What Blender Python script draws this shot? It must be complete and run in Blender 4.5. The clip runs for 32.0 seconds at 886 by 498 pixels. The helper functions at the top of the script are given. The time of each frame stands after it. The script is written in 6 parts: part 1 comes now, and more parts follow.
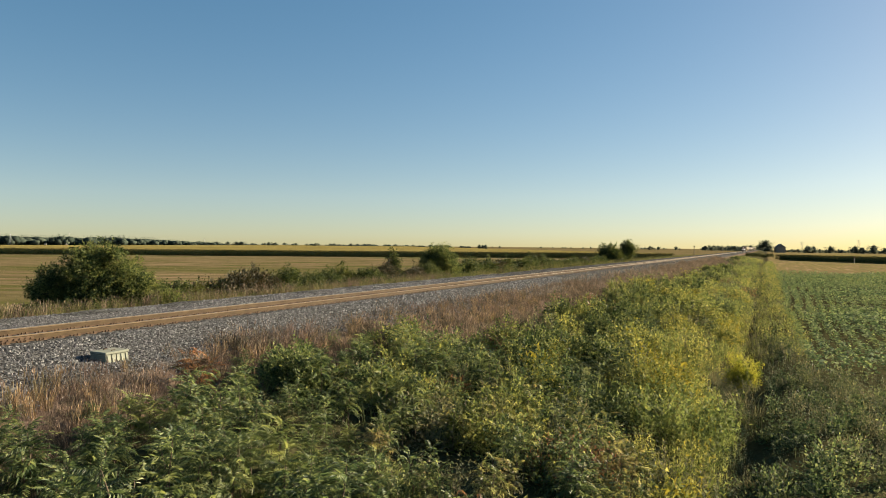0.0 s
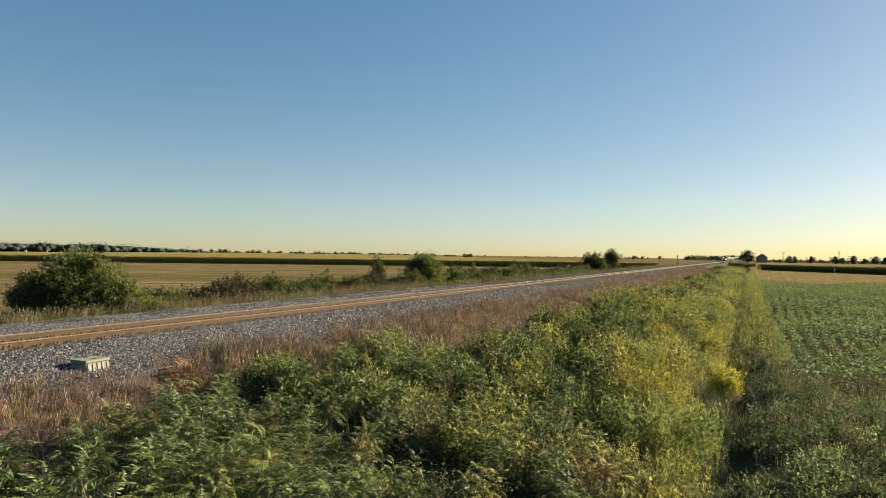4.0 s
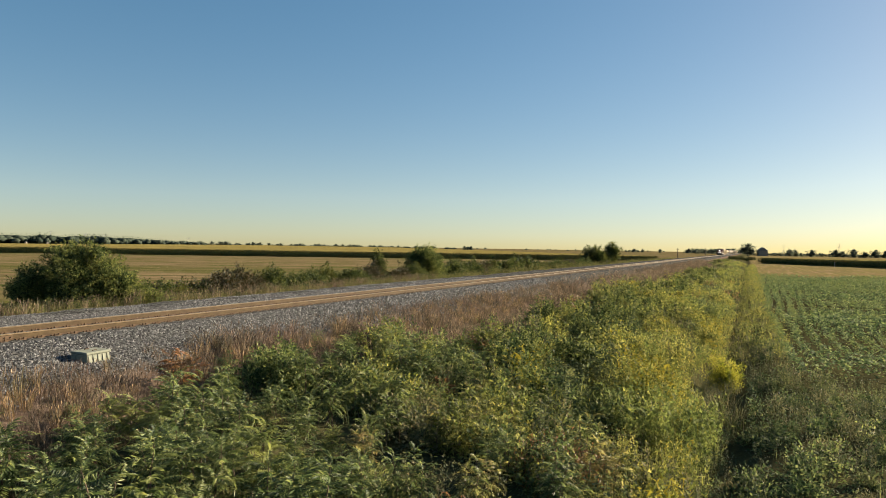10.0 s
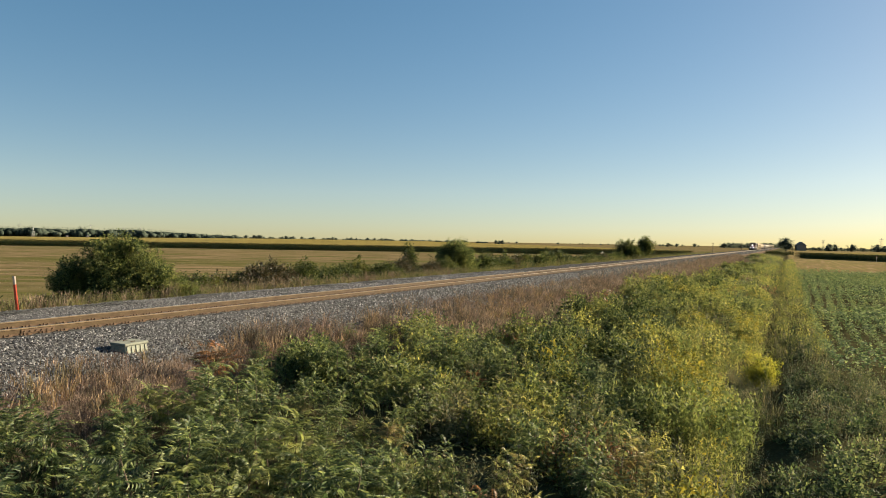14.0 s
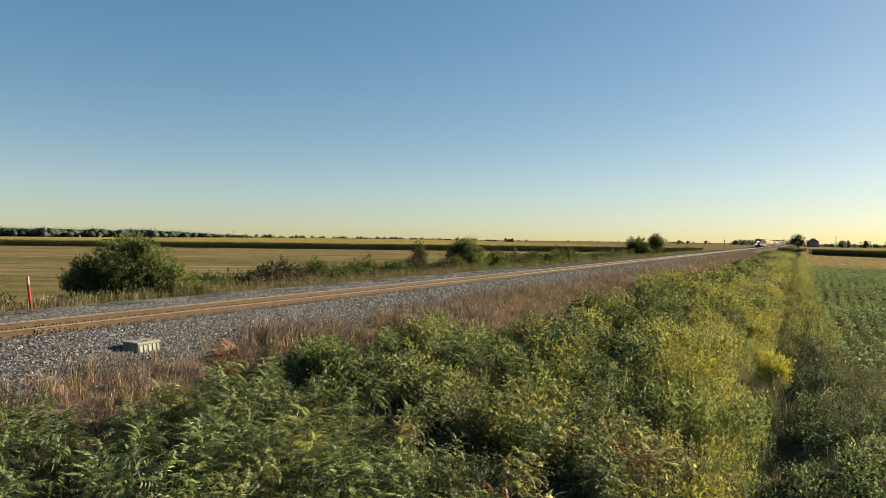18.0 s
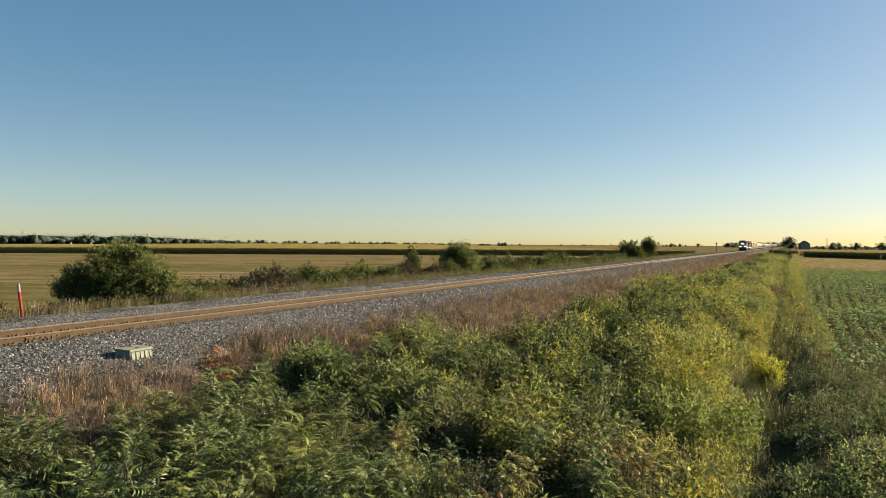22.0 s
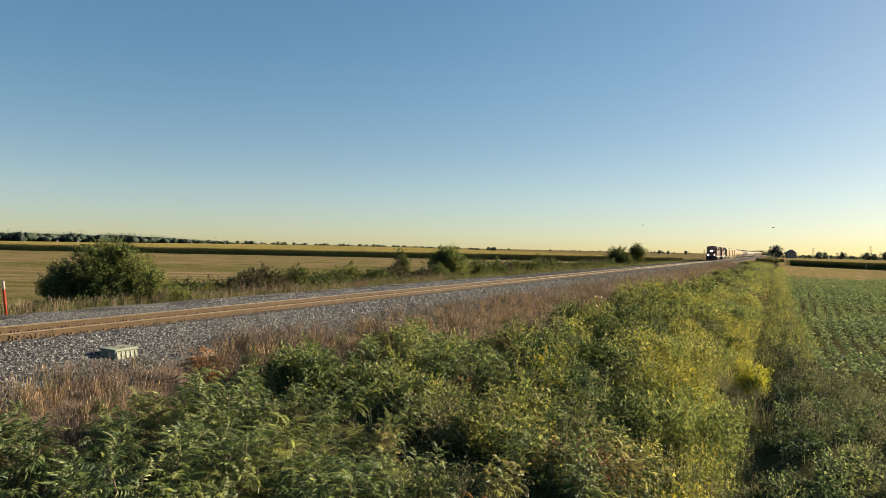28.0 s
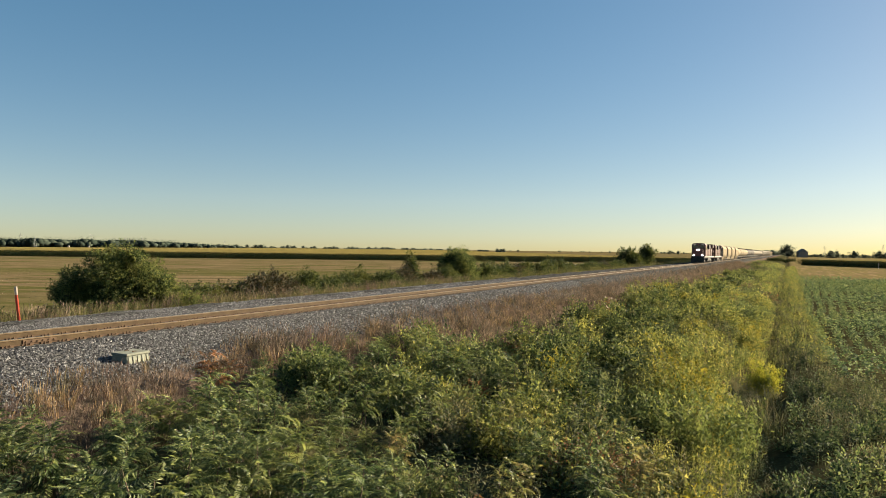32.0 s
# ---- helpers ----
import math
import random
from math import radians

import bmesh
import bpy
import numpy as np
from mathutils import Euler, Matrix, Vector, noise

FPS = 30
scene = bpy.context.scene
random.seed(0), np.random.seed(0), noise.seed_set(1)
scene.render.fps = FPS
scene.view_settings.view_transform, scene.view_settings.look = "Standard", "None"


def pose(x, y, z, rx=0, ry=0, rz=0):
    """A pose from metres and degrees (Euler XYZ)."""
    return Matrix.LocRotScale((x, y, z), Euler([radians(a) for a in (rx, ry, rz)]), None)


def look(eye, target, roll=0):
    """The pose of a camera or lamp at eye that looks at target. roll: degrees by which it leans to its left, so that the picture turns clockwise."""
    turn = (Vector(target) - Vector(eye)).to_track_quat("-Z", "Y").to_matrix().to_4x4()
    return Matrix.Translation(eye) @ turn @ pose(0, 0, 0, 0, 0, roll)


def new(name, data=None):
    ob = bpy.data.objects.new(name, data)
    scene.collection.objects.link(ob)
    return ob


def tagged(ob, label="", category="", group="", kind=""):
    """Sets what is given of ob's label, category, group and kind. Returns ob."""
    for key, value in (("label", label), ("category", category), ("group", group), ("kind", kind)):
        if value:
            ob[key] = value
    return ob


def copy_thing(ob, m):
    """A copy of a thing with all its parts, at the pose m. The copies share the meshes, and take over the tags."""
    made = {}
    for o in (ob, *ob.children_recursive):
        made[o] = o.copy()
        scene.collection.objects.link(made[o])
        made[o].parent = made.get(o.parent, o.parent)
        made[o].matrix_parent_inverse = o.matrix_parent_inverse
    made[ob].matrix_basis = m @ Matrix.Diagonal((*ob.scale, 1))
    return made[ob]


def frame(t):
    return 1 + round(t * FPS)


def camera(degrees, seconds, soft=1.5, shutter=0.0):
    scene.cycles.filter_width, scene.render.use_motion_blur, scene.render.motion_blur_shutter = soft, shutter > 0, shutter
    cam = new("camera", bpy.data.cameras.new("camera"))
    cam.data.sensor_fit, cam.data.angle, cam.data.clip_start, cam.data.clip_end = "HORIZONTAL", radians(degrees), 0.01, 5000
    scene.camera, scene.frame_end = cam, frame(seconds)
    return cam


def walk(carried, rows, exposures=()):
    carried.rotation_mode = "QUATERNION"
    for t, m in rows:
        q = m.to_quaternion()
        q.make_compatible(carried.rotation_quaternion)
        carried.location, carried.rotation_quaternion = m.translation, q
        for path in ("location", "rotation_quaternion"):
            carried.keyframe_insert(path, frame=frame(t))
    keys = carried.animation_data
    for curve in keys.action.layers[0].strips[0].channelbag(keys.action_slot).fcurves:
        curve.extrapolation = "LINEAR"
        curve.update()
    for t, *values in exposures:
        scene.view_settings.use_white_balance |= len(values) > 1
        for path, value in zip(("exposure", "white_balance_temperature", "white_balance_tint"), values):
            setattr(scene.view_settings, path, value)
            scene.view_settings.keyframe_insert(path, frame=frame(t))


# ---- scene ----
cam = camera(64.14, 32.0, soft=0.35)
EYE = (18.9, 0.0, 4.6)
TURNS = (
    (0, 89.744, -0.542, 24.546),
    (0.5, 89.772, -0.525, 24.461),
    (1, 89.836, -0.505, 24.323),
    (1.5, 89.911, -0.539, 24.156),
    (2, 89.970, -0.603, 24.035),
    (2.5, 90.053, -0.656, 23.912),
    (3, 90.156, -0.668, 23.784),
    (3.5, 90.317, -0.729, 23.589),
    (5.5, 90.616, -1.037, 22.576),
    (6, 90.580, -1.121, 22.390),
    (6.5, 90.542, -1.095, 22.290),
    (7, 90.479, -1.059, 22.267),
    (7.5, 90.420, -0.998, 22.317),
    (8, 90.283, -0.957, 22.461),
    (8.5, 90.134, -0.912, 22.678),
    (9, 90.018, -0.880, 22.907),
    (9.5, 89.940, -0.851, 23.116),
    (10, 89.858, -0.922, 23.361),
    (10.5, 89.743, -0.978, 23.631),
    (11, 89.622, -1.089, 23.929),
    (11.5, 89.544, -1.077, 24.204),
    (12, 89.504, -1.032, 24.487),
    (12.5, 89.504, -0.920, 24.819),
    (13, 89.496, -0.852, 25.205),
    (13.5, 89.439, -0.886, 25.620),
    (14, 89.327, -1.006, 25.895),
    (14.5, 89.246, -1.172, 26.026),
    (16.5, 89.460, -1.108, 27.001),
    (17, 89.411, -0.958, 27.130),
    (17.5, 89.291, -0.847, 26.991),
    (18, 89.176, -0.729, 26.692),
    (18.5, 89.142, -0.682, 26.442),
    (19, 89.206, -0.670, 26.314),
    (19.5, 89.372, -0.606, 26.215),
    (20, 89.569, -0.480, 26.115),
    (20.5, 89.701, -0.413, 26.049),
    (21, 89.717, -0.352, 26.042),
    (21.5, 89.654, -0.336, 26.102),
    (22, 89.552, -0.372, 26.134),
    (22.5, 89.464, -0.383, 26.083),
    (23, 89.423, -0.458, 25.943),
    (23.5, 89.422, -0.488, 25.773),
    (24, 89.465, -0.531, 25.665),
    (24.5, 89.518, -0.584, 25.588),
    (25, 89.524, -0.754, 25.552),
    (25.5, 89.495, -0.958, 25.533),
    (27.5, 89.709, -1.212, 25.329),
    (28, 89.850, -1.227, 25.269),
    (28.5, 89.920, -1.204, 25.259),
    (29, 89.956, -1.132, 25.313),
    (29.5, 89.984, -1.051, 25.393),
    (30, 90.006, -0.900, 25.498),
    (30.5, 90.050, -0.796, 25.610),
    (31, 90.076, -0.732, 25.737),
    (31.5, 90.064, -0.684, 25.872),
    (32, 90.017, -0.735, 26.001),
)
walk(cam, [(t, pose(*EYE, a, b, c)) for t, a, b, c in TURNS])

# ---- light: low evening sun, to the far right of the line ----
SUN_AZ, SUN_EL = 43.0, 20.0          # degrees from the line's direction towards +x, above the horizon
world = bpy.data.worlds.new("evening_sky")
scene.world = world
world.use_nodes = True
wn = world.node_tree.nodes
sky = wn.new("ShaderNodeTexSky")
sky.sky_type = "NISHITA"
sky.sun_disc = False
sky.sun_elevation = radians(SUN_EL)
sky.sun_rotation = radians(SUN_AZ)
sky.air_density, sky.dust_density, sky.ozone_density = 1.04, 0.72, 1.15
# sky lookup raised off the brown horizon, then colour saturated and contrast flattened
way_in = wn.new("ShaderNodeTexCoord")
lift = wn.new("ShaderNodeMapping")
lift.inputs["Scale"].default_value = (1, 1, 1.256)
lift.inputs["Location"].default_value = (0, 0, 0.022)
deep = wn.new("ShaderNodeHueSaturation")
deep.inputs["Saturation"].default_value = 1.42
even = wn.new("ShaderNodeGamma")
even.inputs["Gamma"].default_value = 0.72
wl = world.node_tree.links
wl.new(way_in.outputs["Generated"], lift.inputs["Vector"])
wl.new(lift.outputs["Vector"], sky.inputs["Vector"])
wl.new(sky.outputs["Color"], deep.inputs["Color"])
wl.new(deep.outputs["Color"], even.inputs["Color"])
wl.new(even.outputs["Color"], wn["Background"].inputs["Color"])
wn["Background"].inputs["Strength"].default_value = 0.0515
sun_data = bpy.data.lights.new("sun", "SUN")
sun_data.energy, sun_data.angle, sun_data.color = 4.75, radians(0.6), (1.0, 0.84, 0.60)
sun = new("sun", sun_data)
az, el = radians(SUN_AZ), radians(SUN_EL)
sun_way = Vector((math.sin(az) * math.cos(el), math.cos(az) * math.cos(el), math.sin(el)))
sun.matrix_world = look(sun_way * 100, (0, 0, 0))
scene.view_settings.exposure = 1.93

# ---- materials ----


def base_mat(name, rough=0.8, spec=0.3, metal=0.0):
    m = bpy.data.materials.new(name)
    m.use_nodes = True
    bsdf = m.node_tree.nodes["Principled BSDF"]
    bsdf.inputs["Roughness"].default_value = rough
    bsdf.inputs["Specular IOR Level"].default_value = spec
    bsdf.inputs["Metallic"].default_value = metal
    return m, m.node_tree.nodes, m.node_tree.links, bsdf


def ramp(nodes, links, fac, stops):
    r = nodes.new("ShaderNodeValToRGB")
    while len(r.color_ramp.elements) < len(stops):
        r.color_ramp.elements.new(0.5)
    for e, (p, c) in zip(r.color_ramp.elements, stops):
        e.position, e.color = p, (*c, 1)
    links.new(fac, r.inputs[0])
    return r.outputs[0]


def noise_out(nodes, links, vec, scale, detail=4.0, rough=0.55):
    n = nodes.new("ShaderNodeTexNoise")
    n.inputs["Scale"].default_value = scale
    n.inputs["Detail"].default_value = detail
    n.inputs["Roughness"].default_value = rough
    if vec is not None:
        links.new(vec, n.inputs["Vector"])
    return n.outputs["Fac"]


def mix(nodes, links, fac, a, b, blend="MIX"):
    m = nodes.new("ShaderNodeMix")
    m.data_type, m.blend_type = "RGBA", blend
    for key, v in ((0, fac), (6, a), (7, b)):
        if isinstance(v, bpy.types.NodeSocket):
            links.new(v, m.inputs[key])
        elif key == 0:
            m.inputs[0].default_value = v
        else:
            m.inputs[key].default_value = (*v, 1)
    return m.outputs[2]


def maths(nodes, links, op, a, b=0.0, clamp=False):
    m = nodes.new("ShaderNodeMath")
    m.operation, m.use_clamp = op, clamp
    for k, v in ((0, a), (1, b)):
        if isinstance(v, bpy.types.NodeSocket):
            links.new(v, m.inputs[k])
        else:
            m.inputs[k].default_value = v
    return m.outputs[0]


def smooth(nodes, links, v, lo, hi):
    m = nodes.new("ShaderNodeMapRange")
    m.interpolation_type = "SMOOTHSTEP"
    links.new(v, m.inputs[0])
    m.inputs[1].default_value, m.inputs[2].default_value = lo, hi
    return m.outputs[0]


def bump(nodes, links, bsdf, height, strength=0.4, dist=0.02):
    b = nodes.new("ShaderNodeBump")
    b.inputs["Strength"].default_value, b.inputs["Distance"].default_value = strength, dist
    links.new(height, b.inputs["Height"])
    links.new(b.outputs[0], bsdf.inputs["Normal"])


def leaf_mat(name, dark, mid, light, patch=None, glow=0.35, rough=0.5, spec=0.35, patch_scale=0.25):
    """Foliage: colour differs leaf by leaf, in patches and in shade-dark blotches, and light comes through the blades.
    """
    m, n, l, bsdf = base_mat(name, rough, spec)
    geo = n.new("ShaderNodeNewGeometry")
    deep = tuple(c * 0.75 for c in dark)
    pale = tuple(c * 1.08 for c in light)
    col = ramp(n, l, geo.outputs["Random Per Island"], [(0.0, deep), (0.22, dark), (0.58, mid), (0.86, light), (1.0, pale)])
    if patch:
        f = noise_out(n, l, geo.outputs["Position"], patch_scale, 3.0)
        f = smooth(n, l, f, 0.48, 0.66)
        col = mix(n, l, f, col, patch)
    fine = noise_out(n, l, geo.outputs["Position"], 9.0, 2.0)
    col = mix(n, l, maths(n, l, "MULTIPLY", fine, 0.4), col, (0.35, 0.35, 0.25), "MULTIPLY")
    # plant-scale tone: bluish dark blotches put shade between shoots into the colour
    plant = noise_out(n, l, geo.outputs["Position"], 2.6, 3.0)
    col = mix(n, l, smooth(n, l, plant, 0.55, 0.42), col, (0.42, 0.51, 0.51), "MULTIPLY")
    l.new(col, bsdf.inputs["Base Color"])
    tr = n.new("ShaderNodeBsdfTranslucent")
    l.new(mix(n, l, 0.6, col, (1.0, 0.97, 0.60), "MULTIPLY"), tr.inputs["Color"])
    ms = n.new("ShaderNodeMixShader")
    ms.inputs[0].default_value = glow
    l.new(bsdf.outputs[0], ms.inputs[1])
    l.new(tr.outputs[0], ms.inputs[2])
    l.new(ms.outputs[0], n["Material Output"].inputs["Surface"])
    return m


def plain_mat(name, a, b, rough=0.7, scale=6.0, spec=0.3, metal=0.0, bump_s=0.15, bump_d=0.01):
    """Two tones of one surface mixed at two scales, with fine relief."""
    m, n, l, bsdf = base_mat(name, rough, spec, metal)
    tc = n.new("ShaderNodeTexCoord")
    big = noise_out(n, l, tc.outputs["Object"], scale, 5.0)
    fine = noise_out(n, l, tc.outputs["Object"], scale * 9, 3.0)
    f = maths(n, l, "ADD", maths(n, l, "MULTIPLY", big, 0.65), maths(n, l, "MULTIPLY", fine, 0.35))
    l.new(ramp(n, l, f, [(0.36, a), (0.64, b)]), bsdf.inputs["Base Color"])
    bump(n, l, bsdf, f, bump_s, bump_d)
    return m


def glow_mat(name, colour, strength):
    m = bpy.data.materials.new(name)
    m.use_nodes = True
    b = m.node_tree.nodes["Principled BSDF"]
    b.inputs["Base Color"].default_value = (*colour, 1)
    b.inputs["Emission Color"].default_value = (*colour, 1)
    b.inputs["Emission Strength"].default_value = strength
    return m


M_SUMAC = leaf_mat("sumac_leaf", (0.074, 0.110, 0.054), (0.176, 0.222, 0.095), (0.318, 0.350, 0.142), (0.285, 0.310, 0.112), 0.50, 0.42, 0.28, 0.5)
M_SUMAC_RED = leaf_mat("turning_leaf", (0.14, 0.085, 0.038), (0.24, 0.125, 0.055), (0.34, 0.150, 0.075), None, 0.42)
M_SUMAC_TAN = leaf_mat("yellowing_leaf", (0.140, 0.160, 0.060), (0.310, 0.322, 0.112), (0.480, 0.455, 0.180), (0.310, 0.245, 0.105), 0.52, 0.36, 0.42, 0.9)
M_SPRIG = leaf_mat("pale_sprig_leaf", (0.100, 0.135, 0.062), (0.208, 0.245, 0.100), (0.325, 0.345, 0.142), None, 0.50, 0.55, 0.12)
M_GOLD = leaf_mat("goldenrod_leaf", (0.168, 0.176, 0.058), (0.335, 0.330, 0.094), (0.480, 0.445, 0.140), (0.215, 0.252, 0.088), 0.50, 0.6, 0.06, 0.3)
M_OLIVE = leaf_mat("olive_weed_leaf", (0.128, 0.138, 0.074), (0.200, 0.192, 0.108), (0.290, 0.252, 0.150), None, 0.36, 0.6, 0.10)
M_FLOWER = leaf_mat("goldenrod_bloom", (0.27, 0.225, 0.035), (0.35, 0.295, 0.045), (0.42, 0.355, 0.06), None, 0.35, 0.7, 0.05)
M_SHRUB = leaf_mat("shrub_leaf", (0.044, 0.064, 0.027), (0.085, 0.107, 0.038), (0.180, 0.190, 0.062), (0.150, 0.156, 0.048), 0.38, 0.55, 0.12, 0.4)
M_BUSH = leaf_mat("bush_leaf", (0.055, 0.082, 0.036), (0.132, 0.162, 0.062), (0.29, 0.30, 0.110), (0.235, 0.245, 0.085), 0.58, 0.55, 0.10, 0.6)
M_SHRUB_DRY = leaf_mat("dry_shrub_leaf", (0.05, 0.05, 0.022), (0.085, 0.07, 0.033), (0.14, 0.10, 0.05), None, 0.25)
M_DRY = leaf_mat("dry_grass_blade", (0.125, 0.090, 0.077), (0.220, 0.160, 0.133), (0.390, 0.294, 0.225), (0.205, 0.143, 0.124), 0.32, 0.8, 0.03, 0.35)
M_STRAW = leaf_mat("straw_tussock_blade", (0.22, 0.145, 0.085), (0.33, 0.225, 0.135), (0.46, 0.33, 0.205), None, 0.3, 0.8, 0.03)
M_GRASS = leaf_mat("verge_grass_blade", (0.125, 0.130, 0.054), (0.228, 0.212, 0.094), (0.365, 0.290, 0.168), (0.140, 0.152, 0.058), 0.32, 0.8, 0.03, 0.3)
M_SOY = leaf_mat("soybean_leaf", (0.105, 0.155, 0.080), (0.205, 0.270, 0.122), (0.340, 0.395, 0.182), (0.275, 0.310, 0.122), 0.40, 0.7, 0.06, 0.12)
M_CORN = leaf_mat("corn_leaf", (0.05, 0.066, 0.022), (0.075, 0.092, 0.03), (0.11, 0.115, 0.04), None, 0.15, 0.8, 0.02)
M_TASSEL = leaf_mat("corn_tassel", (0.13, 0.105, 0.04), (0.18, 0.145, 0.056), (0.22, 0.175, 0.07), None, 0.1, 0.95, 0.0)
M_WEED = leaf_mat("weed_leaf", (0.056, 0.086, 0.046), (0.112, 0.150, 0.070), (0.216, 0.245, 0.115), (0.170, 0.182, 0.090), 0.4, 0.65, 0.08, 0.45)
M_BLOOM_W = leaf_mat("pale_seed_head", (0.25, 0.23, 0.17), (0.33, 0.31, 0.24), (0.42, 0.40, 0.33), None, 0.2)
# far crowns: distance haze put into the leaf colour as pale grey-green
M_FAR = leaf_mat("hazed_far_tree_leaf", (0.125, 0.145, 0.132), (0.155, 0.175, 0.16), (0.185, 0.20, 0.18), None, 0.72, 0.8, 0.03)
M_WOOD = leaf_mat("far_wood_leaf", (0.055, 0.072, 0.058), (0.080, 0.100, 0.080), (0.110, 0.130, 0.100), None, 0.3, 0.9, 0.02)
M_BARK = plain_mat("bark", (0.07, 0.05, 0.035), (0.14, 0.105, 0.075), 0.9, 8)
M_RAIL = plain_mat("rusty_rail_web", (0.034, 0.022, 0.012), (0.062, 0.042, 0.021), 0.6, 3, 0.1)
M_RAILHEAD = plain_mat("worn_rail_head", (0.082, 0.055, 0.028), (0.135, 0.094, 0.050), 0.35, 3, 0.4)
M_RAILTOP = plain_mat("worn_rail_top", (0.56, 0.42, 0.26), (0.70, 0.54, 0.35), 0.3, 4, 0.5, 1.0, 0.05)
M_TIE = plain_mat("creosoted_tie", (0.035, 0.027, 0.021), (0.10, 0.078, 0.06), 0.9, 3)
M_PLATE = plain_mat("rusty_tie_plate", (0.040, 0.023, 0.013), (0.085, 0.052, 0.028), 0.8, 6)
M_CONC = plain_mat("weathered_concrete", (0.12, 0.13, 0.105), (0.20, 0.21, 0.17), 0.9, 5, 0.2)
M_ORANGE = plain_mat("orange_marker", (0.34, 0.045, 0.025), (0.44, 0.075, 0.04), 0.5, 4)
M_WHITE = plain_mat("white_marker", (0.36, 0.29, 0.24), (0.47, 0.40, 0.34), 0.5, 4)


def stone_mat():
    m, n, l, bsdf = base_mat("ballast_stone", 0.85, 0.3)
    geo = n.new("ShaderNodeNewGeometry")
    c = ramp(n, l, geo.outputs["Random Per Island"], [(0.0, (0.030, 0.030, 0.032)), (0.35, (0.056, 0.056, 0.060)), (0.72, (0.120, 0.120, 0.123)), (1.0, (0.27, 0.268, 0.262))])
    l.new(c, bsdf.inputs["Base Color"])
    return m


M_STONE = stone_mat()


# ---- mesh helpers ----
RNG = np.random.default_rng(7)


def tri_mesh(name, verts, tris, mats, index=None):
    """A mesh from arrays of vertices and triangles."""
    me = bpy.data.meshes.new(name)
    verts = np.ascontiguousarray(verts, dtype=np.float32)
    tris = np.ascontiguousarray(tris, dtype=np.int32)
    me.vertices.add(len(verts))
    me.vertices.foreach_set("co", verts.ravel())
    me.loops.add(tris.size)
    me.loops.foreach_set("vertex_index", tris.ravel())
    me.polygons.add(len(tris))
    me.polygons.foreach_set("loop_start", np.arange(0, tris.size, 3, dtype=np.int32))
    for m in mats:
        me.materials.append(m)
    if index is not None:
        me.polygons.foreach_set("material_index", np.ascontiguousarray(index, dtype=np.int32))
    me.update(calc_edges=True)
    return me


def strew(tv, tt, pos, turn, size, lean=None):
    """Copies of one template (vertices tv, triangles tt) at many places, turned about z, sized and leant: arrays."""
    n, k = len(pos), len(tv)
    size = np.asarray(size)
    size = np.repeat(size[:, None], 3, 1) if size.ndim == 1 else size
    v = tv[None, :, :] * size[:, None, :]
    if lean is not None:
        v = v.copy()
        v[:, :, 0] += lean[:, None, 0] * v[:, :, 2]
        v[:, :, 1] += lean[:, None, 1] * v[:, :, 2]
    c, s = np.cos(turn)[:, None], np.sin(turn)[:, None]
    out = np.empty((n, k, 3))
    out[:, :, 0] = v[:, :, 0] * c - v[:, :, 1] * s + pos[:, None, 0]
    out[:, :, 1] = v[:, :, 0] * s + v[:, :, 1] * c + pos[:, None, 1]
    out[:, :, 2] = v[:, :, 2] + pos[:, None, 2]
    t = tt[None, :, :] + (np.arange(n) * k)[:, None, None]
    return out.reshape(-1, 3), t.reshape(-1, 3)


def gather(pieces):
    """Joins (verts, tris, material number) into one set of arrays."""
    vs, ts, ms, off = [], [], [], 0
    for v, t, m in pieces:
        vs.append(v), ts.append(t + off), ms.append(np.full(len(t), m))
        off += len(v)
    return np.concatenate(vs), np.concatenate(ts), np.concatenate(ms)


def part(name, bm, material, parent=None, label=""):
    """Links a bmesh as one mesh object, under its thing or part."""
    me = bpy.data.meshes.new(name)
    bm.to_mesh(me)
    bm.free()
    for m in material if isinstance(material, (list, tuple)) else (material,):
        me.materials.append(m)
    ob = new(name, me)
    if parent is not None:
        ob.parent = parent
    if label:
        tagged(ob, label)
    return ob


def mesh_part(name, me, parent=None, label=""):
    ob = new(name, me)
    if parent is not None:
        ob.parent = parent
    if label:
        tagged(ob, label)
    return ob


def box(bm, x0, x1, y0, y1, z0, z1, bevel=0.0, mat=0):
    r = bmesh.ops.create_cube(bm, size=1.0)
    bmesh.ops.scale(bm, vec=(x1 - x0, y1 - y0, z1 - z0), verts=r["verts"])
    bmesh.ops.translate(bm, vec=((x0 + x1) / 2, (y0 + y1) / 2, (z0 + z1) / 2), verts=r["verts"])
    faces = {f for v in r["verts"] for f in v.link_faces}
    for f in faces:
        f.material_index = mat
    if bevel:
        edges = list({e for v in r["verts"] for e in v.link_edges})
        bmesh.ops.bevel(bm, geom=edges, offset=bevel, segments=1, affect="EDGES")
    return bm


def rod(bm, a, b, r0, r1=None, n=8, mat=0):
    """A tapered round bar from a to b."""
    a, b = Vector(a), Vector(b)
    d = b - a
    r = bmesh.ops.create_cone(bm, cap_ends=True, segments=n, radius1=r0, radius2=r0 if r1 is None else r1, depth=d.length)
    bmesh.ops.transform(bm, matrix=Matrix.Translation((a + b) / 2) @ d.to_track_quat("Z", "Y").to_matrix().to_4x4(), verts=r["verts"])
    for f in {f for v in r["verts"] for f in v.link_faces}:
        f.material_index = mat
    return bm


